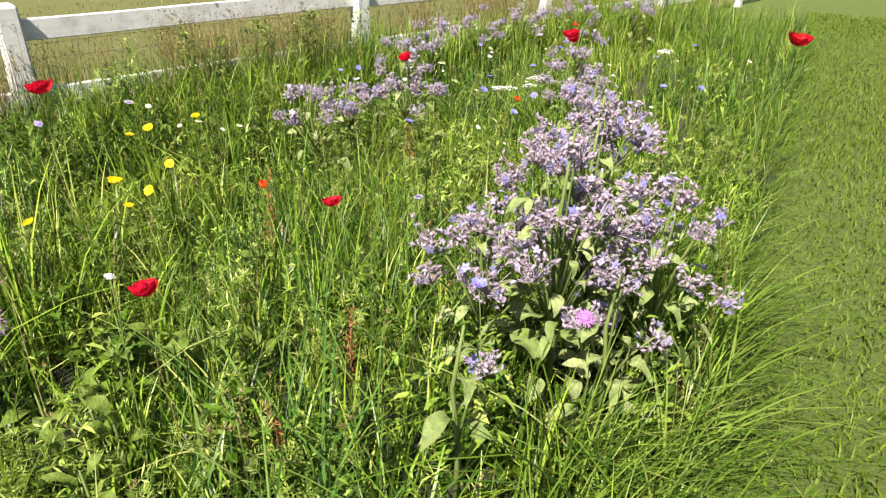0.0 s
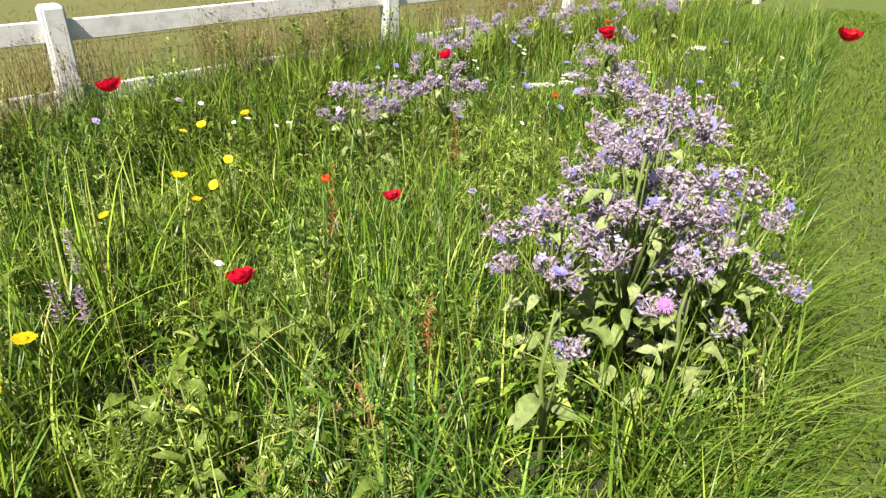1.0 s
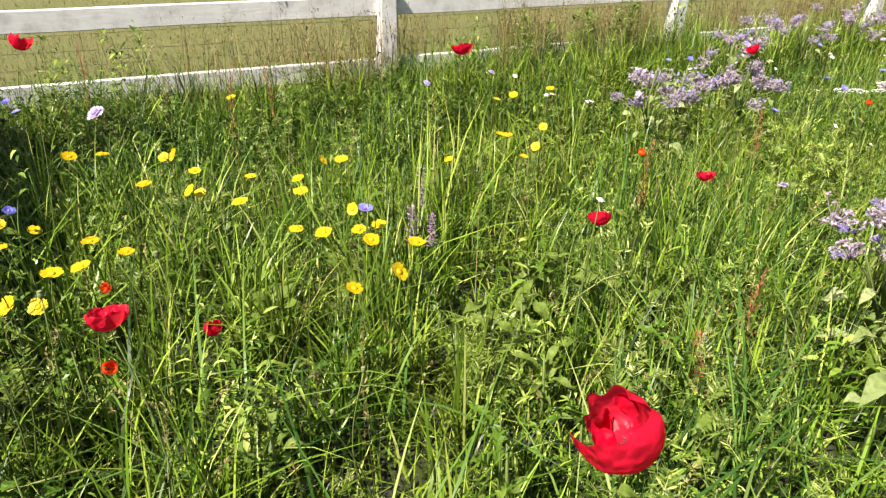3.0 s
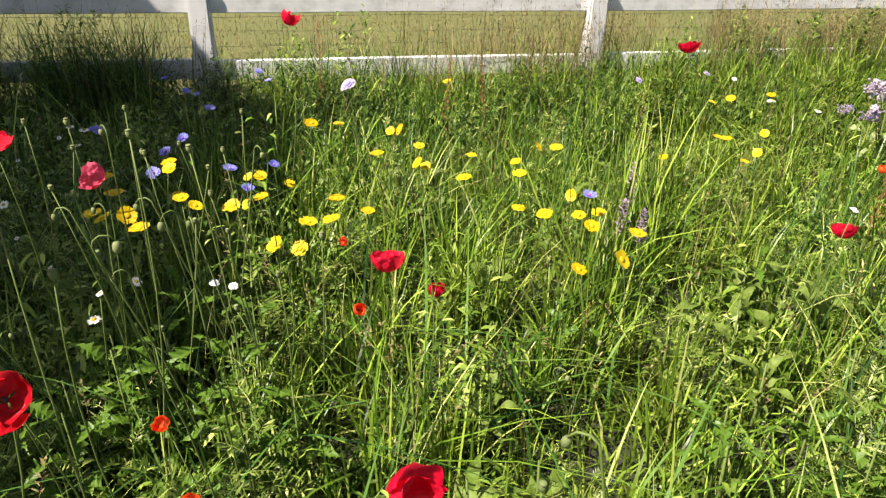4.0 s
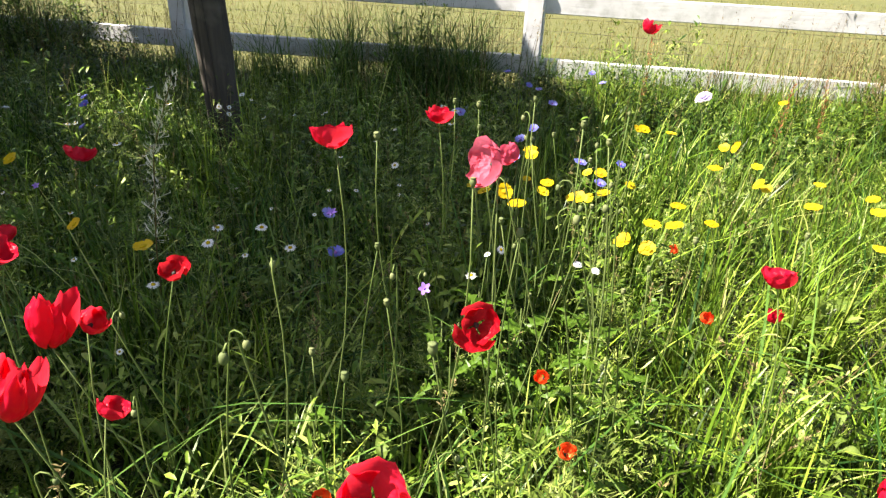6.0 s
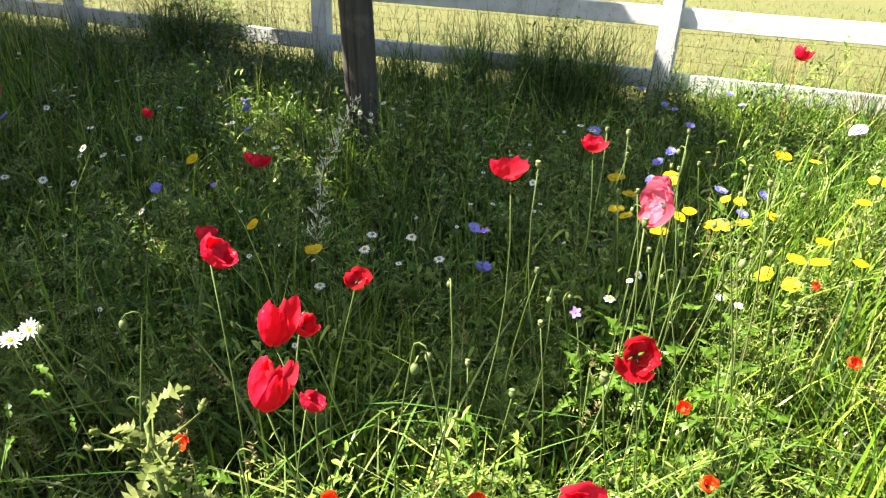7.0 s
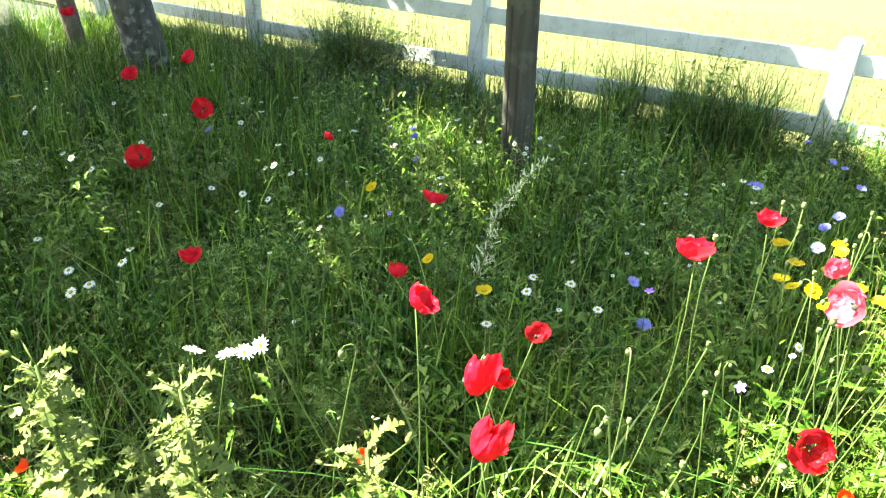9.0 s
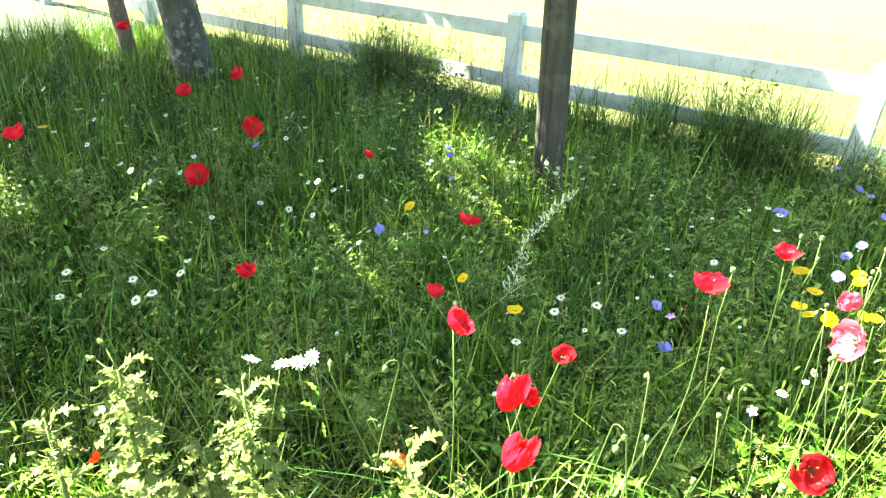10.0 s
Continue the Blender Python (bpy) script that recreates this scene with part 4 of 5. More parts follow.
def lance_leaf(name, L, W, mat, fold=0.25, droop=0.3, wave=0.0, teeth=0, seed=0.0, n=8):
    """A single leaf along +x, folded on the midrib; teeth makes it lobed."""
    bm = bmesh.new()
    rows = []
    for i in range(n + 1):
        t = i / n
        w = W * 0.5 * (math.sin(math.pi * min(1, t * 0.94 + 0.06) ** 0.8) ** 0.85 if t < 1 else 0.01)
        if teeth:
            w *= (1.3 if i % 2 else 0.45)
        x, z = L * t, L * (0.22 * math.sin(t * 2.2) - droop * t * t)
        wv = wave * W * math.sin(t * 9 + seed)
        back = -0.18 * W if teeth and i % 2 else 0
        rows.append((bm.verts.new((x + back, w, z + fold * w + wv)), bm.verts.new((x, 0, z)), bm.verts.new((x + back, -w, z + fold * w - wv))))
    for a, b in zip(rows, rows[1:]):
        bm.faces.new((a[0], a[1], b[1], b[0]))
        bm.faces.new((a[1], a[2], b[2], b[1]))
    return bm_mesh(name, bm, mat, smooth=not teeth)


SMALL_LEAF = [lance_leaf("leaf", 0.06, 0.012, HERB, 0.3, 0.4, 0.1, 5, s, 8) for s in range(2)]


def head_flower(kind, x, y, z, az=None, tilt=None, scale=1.0, leaves=2):
    rays, disc, cup, R = HEADS[kind]
    bx, by = x + frand(-0.04, 0.04), y + frand(-0.02, 0.05)
    p = thing_at(HEAD_NAME[kind], bx, by, HEAD_LABEL[kind], "flower", kind.replace("_", " ") + " flowers in the meadow")
    st, end = stem_mesh(x - bx, y - by, z, 0.0014)
    part("stem", st, p)
    az = frand(-170, -30) if az is None else az
    tilt = abs(random.gauss(0, 28)) if tilt is None else tilt
    M = Matrix.Translation((x - bx, y - by, z)) @ Matrix.Rotation(radians(az), 4, "Z") @ Matrix.Rotation(radians(tilt), 4, "Y") @ Matrix.Rotation(frand(0, 6.28), 4, "Z") @ Matrix.Scale(R * scale * frand(0.85, 1.12), 4)
    for nm, me in (("ray_petals", random.choice(rays)), ("flower_disc", disc), ("calyx", cup)):
        part(nm, me, p).matrix_local = M
    for k in range(leaves):
        o = part("leaf", random.choice(SMALL_LEAF), p)
        t = frand(0.35, 0.85)
        o.matrix_local = Matrix.Translation(((x - bx) * t, (y - by) * t, z * t)) @ Matrix.Rotation(frand(0, 6.28), 4, "Z") @ Matrix.Rotation(frand(-0.7, 0.0), 4, "Y") @ Matrix.Scale(frand(0.7, 1.2), 4)
    return p


# poppies that stand apart: x, y, z, petal length
for row in ((-0.41, -1.88, 0.655, 0.046), (1.28, -1.76, 0.52, 0.045), (0.15, -2.62, 0.32, 0.034), (-0.615, -3.02, 0.46, 0.034), (2.26, -2.07, 0.56, 0.05), (2.36, -2.02, 0.52, 0.04),
            (-1.51, -2.739, 0.22, 0.034), (-1.68, -3.216, 0.57, 0.036), (-1.85, -1.78, 0.75, 0.043), (-2.34, -2.95, 0.72, 0.034), (-3.2, -3.01, 0.56, 0.038), (-3.47, -3.64, 0.55, 0.032), (-4.02, -2.55, 0.46, 0.028), (-3.0, -3.45, 0.585, 0.03)):
    poppy(*row, "red", random.choice(("bowl", "bowl", "cup")), frand(20, 160), frand(5, 30))
poppy(1.53, -3.49, 0.77, 0.043, "dark", "bowl", -120, 10)
poppy(-2.155, -3.51, 0.60, 0.037, "dark", "bowl", -70, 55)
poppy(-4.30, -2.91, 0.61, 0.038, "dark", "open", -60, 60)
poppy(-3.99, -3.39, 0.62, 0.037, "dark", "open", -50, 55)
poppy(-2.80, -3.67, 0.695, 0.036, "red", "bowl", 30, 40)
poppy(-2.405, -3.39, 0.80, 0.040, "red", "bowl", 120, 20)
poppy(-2.608, -3.785, 0.668, 0.057, "red", "tent", 75, 12)
poppy(-2.513, -3.935, 0.712, 0.053, "red", "tent", 40, 14)
poppy(-2.582, -3.757, 0.545, 0.024, "red", "bowl", 60, 40)
poppy(-2.597, -3.735, 0.665, 0.026, "red", "cup", 0, 40)
poppy(-2.15, -3.415, 0.81, 0.040, "pink", "bowl", 215, 75)
poppy(-2.163, -2.975, 0.67, 0.036, "pink", "cup", 200, 60)
poppy(-2.165, -3.95, 0.715, 0.037, "red", "bowl", -80, 40)
poppy(-1.734, -3.80, 0.665, 0.040, "red", "cup", -40, 45)
poppy(-1.76, -3.83, 0.63, 0.030, "red", "bowl", -80, 50)
poppy(-1.235, -3.845, 0.69, 0.060, "red", "tulip", 150, 35)
poppy(-2.63, -3.51, 0.61, 0.026, "dark", "bowl", -70, 30)
for (x, y, z) in ((-4.85, -3.55, 0.59), (-5.0, -2.72, 0.58), (-5.1, -2.33, 0.58), (-6.7, -2.0, 0.58)):
    poppy(x, y, z, 0.045, "red", "bowl", frand(-120, -40), frand(15, 45))
for (x, y, z) in ((1.75, -2.1, 0.3), (2.75, -1.75, 0.55), (-1.72, -2.45, 0.25), (-2.05, -3.31, 0.37), (-1.72, -2.95, 0.33), (-2.0, -3.45, 0.33), (-2.55, -3.75, 0.36), (-1.3, -3.55, 0.3), (-2.8, -3.85, 0.28), (-2.35, -3.65, 0.35), (-2.9, -3.7, 0.3), (-3.1, -4.05, 0.3), (-3.45, -4.1, 0.28), (-0.2, -3.9, 0.12), (0.0, -2.45, 0.38)):
    poppy(x, y, z, 0.02, "orange", "cup", frand(-150, -30), frand(20, 60))

for (x, y, z, nod) in ((-2.33, -2.83, 0.73, 0), (-2.29, -2.73, 0.70, 0), (-2.04, -3.23, 0.82, 0), (-2.11, -2.56, 0.59, 0), (-1.99, -3.09, 0.75, 0), (-2.41, -3.155, 0.74, 0), (-2.18, -3.456, 0.79, 0), (-1.40, -3.30, 0.39, 1), (-1.58, -3.84, 0.74, 1),
                       (-2.06, -3.41, 0.74, 1), (-2.185, -3.66, 0.65, 0), (-2.28, -2.75, 0.65, 0), (-2.46, -3.65, 0.62, 1), (-2.85, -3.77, 0.64, 1), (-2.93, -3.88, 0.65, 1), (-2.44, -3.56, 0.67, 1), (-2.42, -3.70, 0.65, 1), (-2.31, -3.63, 0.56, 0)):
    bud_or_pod(x, y, z, nod)
for k in range(26):
    bud_or_pod(frand(-2.35, -1.85), frand(-3.5, -2.6), frand(0.45, 0.75), random.random() < 0.35, 0.008)
for k in range(30):
    bud_or_pod(frand(-3.2, -1.2), frand(-4.0, -3.0), frand(0.35, 0.62), random.random() < 0.5, 0.008)

# corn marigolds
for (x, y) in ((-1.96, -2.22), (-1.87, -2.3), (-1.95, -2.39), (-2.02, -2.44), (-1.74, -2.43), (-1.76, -2.57), (-1.66, -2.53), (-1.82, -2.58), (-1.9, -2.7), (-1.59, -2.06), (-1.48, -1.8), (-1.47, -2.17), (-1.28, -2.12), (-1.15, -2.2), (-1.17, -2.31), (-1.35, -2.32), (-1.07, -2.5), (-1.25, -2.57), (-1.1, -2.64), (-1.04, -2.63), (-1.09, -2.71), (-1.19, -2.62), (-0.99, -2.77), (-1.09, -2.9), (-1.21, -2.93), (-1.84, -2.73), (-0.97, -2.08), (-1.03, -2.06), (-1.16, -1.06), (-1.7, -1.7), (-1.8, -1.68), (0.04, -1.52), (0.27, -1.48), (-0.31, -2.06)):
    head_flower("marigold", x, y, 0.38)
for (x, y) in ((-2.17, -2.8), (-2.11, -2.64), (-2.17, -2.43), (-2.33, -2.48), (-2.26, -2.74), (-3.52, -2.89), (-3.09, -3.19), (-2.89, -3.24), (-2.32, -2.47), (-2.27, -2.59), (-2.29, -2.71), (-2.21, -2.73), (-2.18, -2.38), (-5.24, -3.29), (-5.39, -3.05)):
    head_flower("marigold", x, y, 0.49)
for (x, y) in ((-0.03, -1.49), (-0.29, -1.98), (-0.35, -2.25), (-0.25, -2.17), (-0.08, -1.96), (-0.61, -2.17), (-2.19, -2.29), (-2.13, -2.38), (-2, -2.17), (-2.04, -2.4), (-1.99, -2.39), (-1.95, -2.33), (-1.82, -1.61), (-1.51, -1.75), (-1.43, -1.94), (-1.44, -2.15)):
    head_flower("marigold", x, y, 0.36, scale=0.85)
# cornflowers
for (x, y) in ((-2.02, -1.09), (-1.97, -1.27), (-1.91, -2.32), (-1.97, -2.5), (-1.09, -2.67), (-2.4, -1.19), (-2.23, -1.48), (-2.5, -1.91), (-2.03, -2.34), (-2.62, -2.9), (-3.85, -2.18), (-3.79, -2.26), (-3.62, -2.49), (-2.48, -1.92), (-2.23, -2.35), (-2.28, -1.42), (-2.2, -2.04), (-2.23, -2.17), (-3.53, -3.04), (-4.49, -2.75), (-2.16, -1.69), (1.31, -2.25), (1.39, -2.48), (-0.08, -3.46), (2.22, -1.42), (0.7, -2.4), (1.1, -2.6), (-2.53, -3.09)):
    head_flower("cornflower", x, y, 0.45, tilt=frand(10, 45))
# daisies and other white heads
for (x, y) in ((-3.95, -3.9), (-3.89, -3.72), (-3.82, -3.61), (-3.87, -3.55), (-3.78, -3.78), (-3.78, -3.73), (-4.05, -3.11), (-3.93, -3.08), (-4.05, -2.82), (-3.94, -2.84), (-4.64, -2.97), (-4.52, -3.26), (-4.68, -3.24), (-4.13, -3.67), (-4.07, -3.82), (-4.49, -0.94), (-4.63, -0.87), (-3.96, -2.66), (-3.83, -3.06), (-2.87, -2.99), (-2.86, -3.27), (-2.85, -3.07), (-2.66, -3.04), (-2.77, -2.96), (-4.55, -2.53), (-6.14, -2.86), (-2.58, -2.45), (0.21, -0.96), (0.27, -1.5), (0.36, -1.69), (1.93, -2.02), (-2.25, -2.95), (-2.2, -2.8)):
    head_flower("daisy", x, y, 0.36 if x > -2.3 else 0.42, tilt=frand(5, 45), az=frand(-130, -30))
for k in range(46):
    head_flower("daisy", frand(-6.2, -3.4), frand(-3.4, -1.6), frand(0.25, 0.42), scale=frand(0.7, 1.0), leaves=1)
for (x, y, z) in ((-3.19, -3.86, 0.54), (-3.10, -3.85, 0.565), (-3.075, -3.83, 0.57), (-3.045, -3.815, 0.59), (-4.06, -2.33, 0.43)):
    head_flower("white_aster", x, y, z, az=frand(-180, 180), tilt=frand(5, 40), scale=frand(0.7, 0.9))
for (x, y, z) in ((-0.70, -3.11, 0.575), (-2.01, -2.94, 0.42), (-1.97, -2.96, 0.42), (0.18, -1.89, 0.42), (0.086, -1.72, 0.42), (0.086, -1.45, 0.45)):
    head_flower("white_scabious", x, y, z, tilt=frand(5, 30))
for (x, y, z) in ((-2.53, -3.10, 0.55), (-2.28, -3.30, 0.52), (-3.40, -2.95, 0.45)):
    head_flower("bellflower", x, y, z, tilt=frand(20, 50), scale=0.65)
for k in range(40):
    head_flower("daisy", frand(-4.0, -2.2), frand(-3.5, -1.8), frand(0.32, 0.5), scale=frand(0.35, 0.6), leaves=1)
for (x, y) in ((-2.52, -2.04), (-2.45, -2.23), (-2.47, -2.08), (-4.40, -1.10)):
    head_flower("daisy", x, y, 0.5, scale=1.0, tilt=8)
head_flower("scabious", -1.677, -2.093, 0.62, scale=1.1, tilt=35, az=-150)
head_flower("scabious", 0.49, -2.67, 0.27, scale=0.7)
for (x, y) in ((0.1, -1.2), (2.9, -1.6), (3.0, -1.3), (-0.3, -1.3)):
    head_flower("scabious", x, y, 0.42, scale=0.7)
for k in range(34):
    head_flower(random.choice(("white_scabious", "daisy", "cornflower", "white_scabious")), frand(0.9, 3.6), frand(-2.7, -1.0), frand(0.28, 0.42), scale=frand(0.8, 1.2), leaves=1)
head_flower("knapweed", 0.037, -3.66, 0.40, scale=1.1, tilt=30, az=-120)

# ---- borage ----


def star_mesh(seed):
    """A five-petalled star flower of about 1 across the radius."""
    rnd = random.Random(seed)
    bm = bmesh.new()
    ce = bm.verts.new((0, 0, 0.1))
    for q in range(5):
        a = 2 * math.pi * q / 5
        ca, sa = math.cos(a), math.sin(a)
        dz = rnd.uniform(-0.15, 0.15)
        bm.faces.new([ce] + [bm.verts.new((r * ca - s * sa, r * sa + s * ca, z + dz)) for r, s, z in ((0.5, -0.34, 0.02), (1.05, 0, 0.1), (0.5, 0.34, 0.02))])
    tube(bm, [(0, 0, 0.05), (0, 0, 0.25), (0, 0, 0.5)], [0.16, 0.12, 0.02], 5)
    return bm_mesh("flower", bm, BORAGE_BLUE, smooth=False)


def calyx_mesh(seed):
    """Downy drooping sepals and buds at the end of a branch."""
    rnd = random.Random(seed)
    bm = bmesh.new()
    for k in range(30):
        c = Vector((rnd.gauss(0, 0.55), rnd.gauss(0, 0.55), rnd.uniform(-1.0, 0.45))) * 0.030
        f = Vector((rnd.uniform(-1, 1), rnd.uniform(-1, 1), rnd.uniform(-0.7, 0.7))).normalized()
        u = f.orthogonal().normalized()
        v = f.cross(u)
        R = rnd.uniform(0.0065, 0.0095)
        for q in range(7):
            a = rnd.uniform(0, 6.28)
            d = (u * math.cos(a) + v * math.sin(a)) * 0.7 - f * rnd.uniform(0.1, 0.9)
            s = d.cross(f).normalized() * 0.0017
            b = c - f * 0.004
            bm.faces.new([bm.verts.new(b - s), bm.verts.new(b + s), bm.verts.new(b + d * R * 1.05 + s * 0.6), bm.verts.new(b + d * R * 1.3)])
        tube(bm, [c - f * 0.012, c - f * 0.006, c - f * 0.001], [0.001, 0.0042, 0.002], 4, False)
        tube(bm, [(0, 0, -0.03), c], [0.0012, 0.0008], 3, False)
    return bm_mesh("flower_head", bm, BORAGE_CALYX)


STARS = [star_mesh(s) for s in range(3)]
CLUSTERS = [calyx_mesh(s) for s in range(6)]
BOR_LEAF = [lance_leaf("leaf", 0.10, 0.055, BORAGE_LEAF, 0.4, 0.2 + 0.16 * s, 0.13, 0, s * 1.7, 11) for s in range(4)]


def borage(x, y, h, spread, ncl, nlf, seed, leaf_k=1.0, low=0.12):
    rnd = random.Random(seed)
    p = thing_at("borage_plant", x, y, "bushy borage plant with mauve-blue star flowers and broad downy leaves", "plant", "borage plants in the meadow")
    bm = bmesh.new()
    tube(bm, [(0, 0, -0.03), (0.01, 0, h * 0.35), (0.0, 0.01, h * 0.7), (0.02, 0, h)], [0.008, 0.007, 0.005, 0.003], 7)
    part("stem", bm_mesh("stem", bm, STEM), p)
    for k in range(ncl):
        a = 2.4 * k + rnd.uniform(-0.3, 0.3)
        rr = spread * math.sqrt((k + 0.5) / ncl)
        z = h * (1 - 0.36 * (rr / spread) ** 1.6) + rnd.uniform(-0.1, 0.05) * h * 1.2
        e = Vector((rr * math.cos(a), rr * math.sin(a), z))
        bm = bmesh.new()
        z0 = max(0.1, z * 0.45)
        tube(bm, [(0, 0, z0), (e.x * 0.5, e.y * 0.5, z0 + (z - z0) * 0.62), tuple(e)], [0.004, 0.003, 0.0018], 5)
        part("branch", bm_mesh("branch", bm, STEM), p)
        o = part("flower_head", CLUSTERS[rnd.randrange(6)], p, "downy mauve sepals and buds")
        o.matrix_local = Matrix.Translation(e) @ Euler((rnd.uniform(-0.6, 0.6), rnd.uniform(-0.6, 0.6), rnd.uniform(0, 6))).to_matrix().to_4x4() @ Matrix.Scale(rnd.uniform(0.95, 1.45), 4)
        for q in range(4):
            d = Vector((rnd.uniform(-1, 1), rnd.uniform(-1, 1), rnd.uniform(-0.7, 0.6))).normalized()
            s = part("flower", STARS[rnd.randrange(3)], o, "mauve-blue star flower")
            s.matrix_local = Matrix.Translation(d * rnd.uniform(0.022, 0.04)) @ d.to_track_quat("Z", "Y").to_matrix().to_4x4() @ Matrix.Scale(rnd.uniform(0.009, 0.0125), 4)
    for k in range(nlf):
        a = 2.4 * k + rnd.uniform(-0.4, 0.4)
        t = (k + 0.5) / nlf
        z = h * (low + 0.70 * t * (1.12 - low))
        rr = spread * (0.15 + 0.95 * rnd.random()) * (1 - 0.35 * t)
        o = part("leaf", BOR_LEAF[rnd.randrange(4)], p)
        o.matrix_local = Matrix.Translation((rr * 0.75 * math.cos(a), rr * 0.75 * math.sin(a), z)) @ Matrix.Rotation(a + rnd.uniform(-0.5, 0.5), 4, "Z") @ Matrix.Rotation(rnd.uniform(-0.5, 0.6), 4, "Y") @ Matrix.Rotation(rnd.uniform(-0.5, 0.5), 4, "X") @ Matrix.Scale(rnd.uniform(0.5, 1.0) * leaf_k * (1.1 - 0.4 * t), 4)
    return p


borage(0.16, -3.50, 0.75, 0.19, 17, 44, 11, 0.95)
borage(0.40, -3.42, 0.77, 0.24, 18, 42, 12, 0.9)
borage(0.36, -3.66, 0.60, 0.18, 12, 34, 13, 0.95)
borage(0.10, -3.32, 0.56, 0.18, 11, 18, 18, 1.2)
borage(0.15, -3.66, 0.46, 0.13, 4, 18, 19, 0.95)
borage(-0.265, -3.57, 0.47, 0.09, 1, 9, 14, 1.0, 0.35)
borage(0.80, -3.15, 0.72, 0.20, 14, 22, 15, 1.2)
for k, (x, y, h) in enumerate(((0.78, -1.62, 0.5), (1.05, -1.55, 0.48), (1.33, -1.70, 0.5), (1.75, -1.2, 0.55), (2.3, -0.9, 0.6), (2.9, -0.8, 0.62), (3.5, -0.75, 0.65), (4.2, -0.8, 0.65), (3.2, -1.5, 0.5), (2.2, -2.2, 0.42), (2.5, -1.9, 0.45), (5.0, -0.9, 0.6))):
    borage(x, y, h * 0.95, 0.22, 9, 14, 30 + k)

# ---- leafy plants ----
BROAD_LEAF = [lance_leaf("leaf", 0.10, 0.040, BROAD, 0.5, 0.35 + 0.15 * s, 0.16, 0, s * 2.0, 12) for s in range(3)]


WIDE_LEAF = [lance_leaf("leaf", 0.12, 0.07, BROAD, 0.35, 0.3 + 0.15 * s, 0.14, 0, s * 2.4, 12) for s in range(3)]


def rosette(x, y, n=8, k=1.0, up=0.5, kinds=BROAD_LEAF):
    p = thing_at("broad_leaved_plant", x, y, "low plant with broad crinkled green leaves", "plant", "broad-leaved plants in the meadow")
    for i in range(n):
        o = part("leaf", random.choice(kinds), p)
        a = 2 * math.pi * i / n + frand(-0.4, 0.4)
        o.matrix_local = Matrix.Translation((0.02 * math.cos(a), 0.02 * math.sin(a), frand(0.02, 0.22))) @ Matrix.Rotation(a, 4, "Z") @ Matrix.Rotation(-frand(0.2, up + 0.6), 4, "Y") @ Matrix.Scale(frand(0.7, 1.2) * k, 4)
    bm = bmesh.new()
    tube(bm, [(0, 0, -0.03), (0.005, 0, 0.12), (0, 0.004, 0.24)], [0.005, 0.004, 0.002], 6)
    part("stem", bm_mesh("stem", bm, STEM), p)
    return p


for (x, y) in ((-0.55, -2.73), (-0.46, -2.86), (-0.33, -2.91), (-0.75, -2.91), (-0.74, -3.03), (-0.63, -2.75), (-0.54, -2.81), (-0.83, -3.02), (-0.83, -2.86), (-1.43, -3.36), (-1.34, -2.64)):
    rosette(x, y, 8, frand(0.45, 0.68), 0.9, WIDE_LEAF)
for k in range(46):
    x = frand(-3.4, 0.0)
    rosette(x, frand(max(lawn_line(x) + 0.3, -3.7), -1.6), random.randint(6, 10), frand(0.4, 0.75))

CUT_LEAF = [lance_leaf("leaf", 0.11, 0.03, HERB, 0.5, 0.2 + 0.2 * s, 0.25, 1, s * 1.9, 15) for s in range(3)]


def poppy_foliage(x, y, n=9, k=1.0):
    p = thing_at("poppy_foliage", x, y, "pale green deeply cut poppy leaves", "plant", "poppy leaf tufts in the meadow")
    for i in range(n):
        o = part("leaf", random.choice(CUT_LEAF), p)
        a = 2.4 * i + frand(-0.3, 0.3)
        o.matrix_local = Matrix.Translation((0.012 * math.cos(a), 0.012 * math.sin(a), 0.03 + 0.3 * k * i / n)) @ Matrix.Rotation(a, 4, "Z") @ Matrix.Rotation(-frand(0.1, 0.9), 4, "Y") @ Matrix.Scale(frand(0.6, 1.0) * k, 4)
    bm = bmesh.new()
    tube(bm, [(0, 0, -0.03), (0.004, 0, 0.16), (0, 0.004, 0.34 * k)], [0.003, 0.0025, 0.0015], 5)
    part("stem", bm_mesh("stem", bm, STEM), p)
    return p


for k in range(16):
    poppy_foliage(frand(-2.3, -1.85), frand(-3.35, -2.6), 10, frand(0.8, 1.15))
for k in range(44):
    poppy_foliage(frand(-4.2, -0.4), frand(-3.8, -2.0), random.randint(6, 10), frand(0.6, 1.0))

def spiny_leaf(seed):
    """A crinkled, unevenly lobed leaf with sharp tips, along +x."""
    rnd = random.Random(seed)
    bm = bmesh.new()
    L, n = 0.125, 9
    rib = [bm.verts.new((L * k / n, 0, L * (0.30 * math.sin(2.4 * k / n) - (0.25 + 0.12 * (seed % 3)) * (k / n) ** 2))) for k in range(n + 1)]
    for sg in (-1, 1):
        for k in range(n):
            a, b = rib[k].co, rib[k + 1].co
            w = 0.030 * math.sin(math.pi * (0.12 + 0.80 * k / n)) * rnd.uniform(0.65, 1.3)
            lift = rnd.uniform(-0.5, 0.9) * w
            m = a.lerp(b, 0.5)
            p1 = bm.verts.new(a.lerp(b, 0.1) + Vector((0.002, sg * w * 0.55, lift * 0.4)))
            p2 = bm.verts.new(m + Vector((0.008 * rnd.uniform(0.3, 1.4), sg * w * 1.15, lift)))
            p3 = bm.verts.new(a.lerp(b, 0.9) + Vector((0.004, sg * w * 0.6, lift * 0.5 + rnd.uniform(-0.2, 0.2) * w)))
            bm.faces.new((rib[k], rib[k + 1], p3, p1))
            bm.faces.new((p1, p3, p2))
    return bm_mesh("leaf", bm, SPINY, smooth=False)


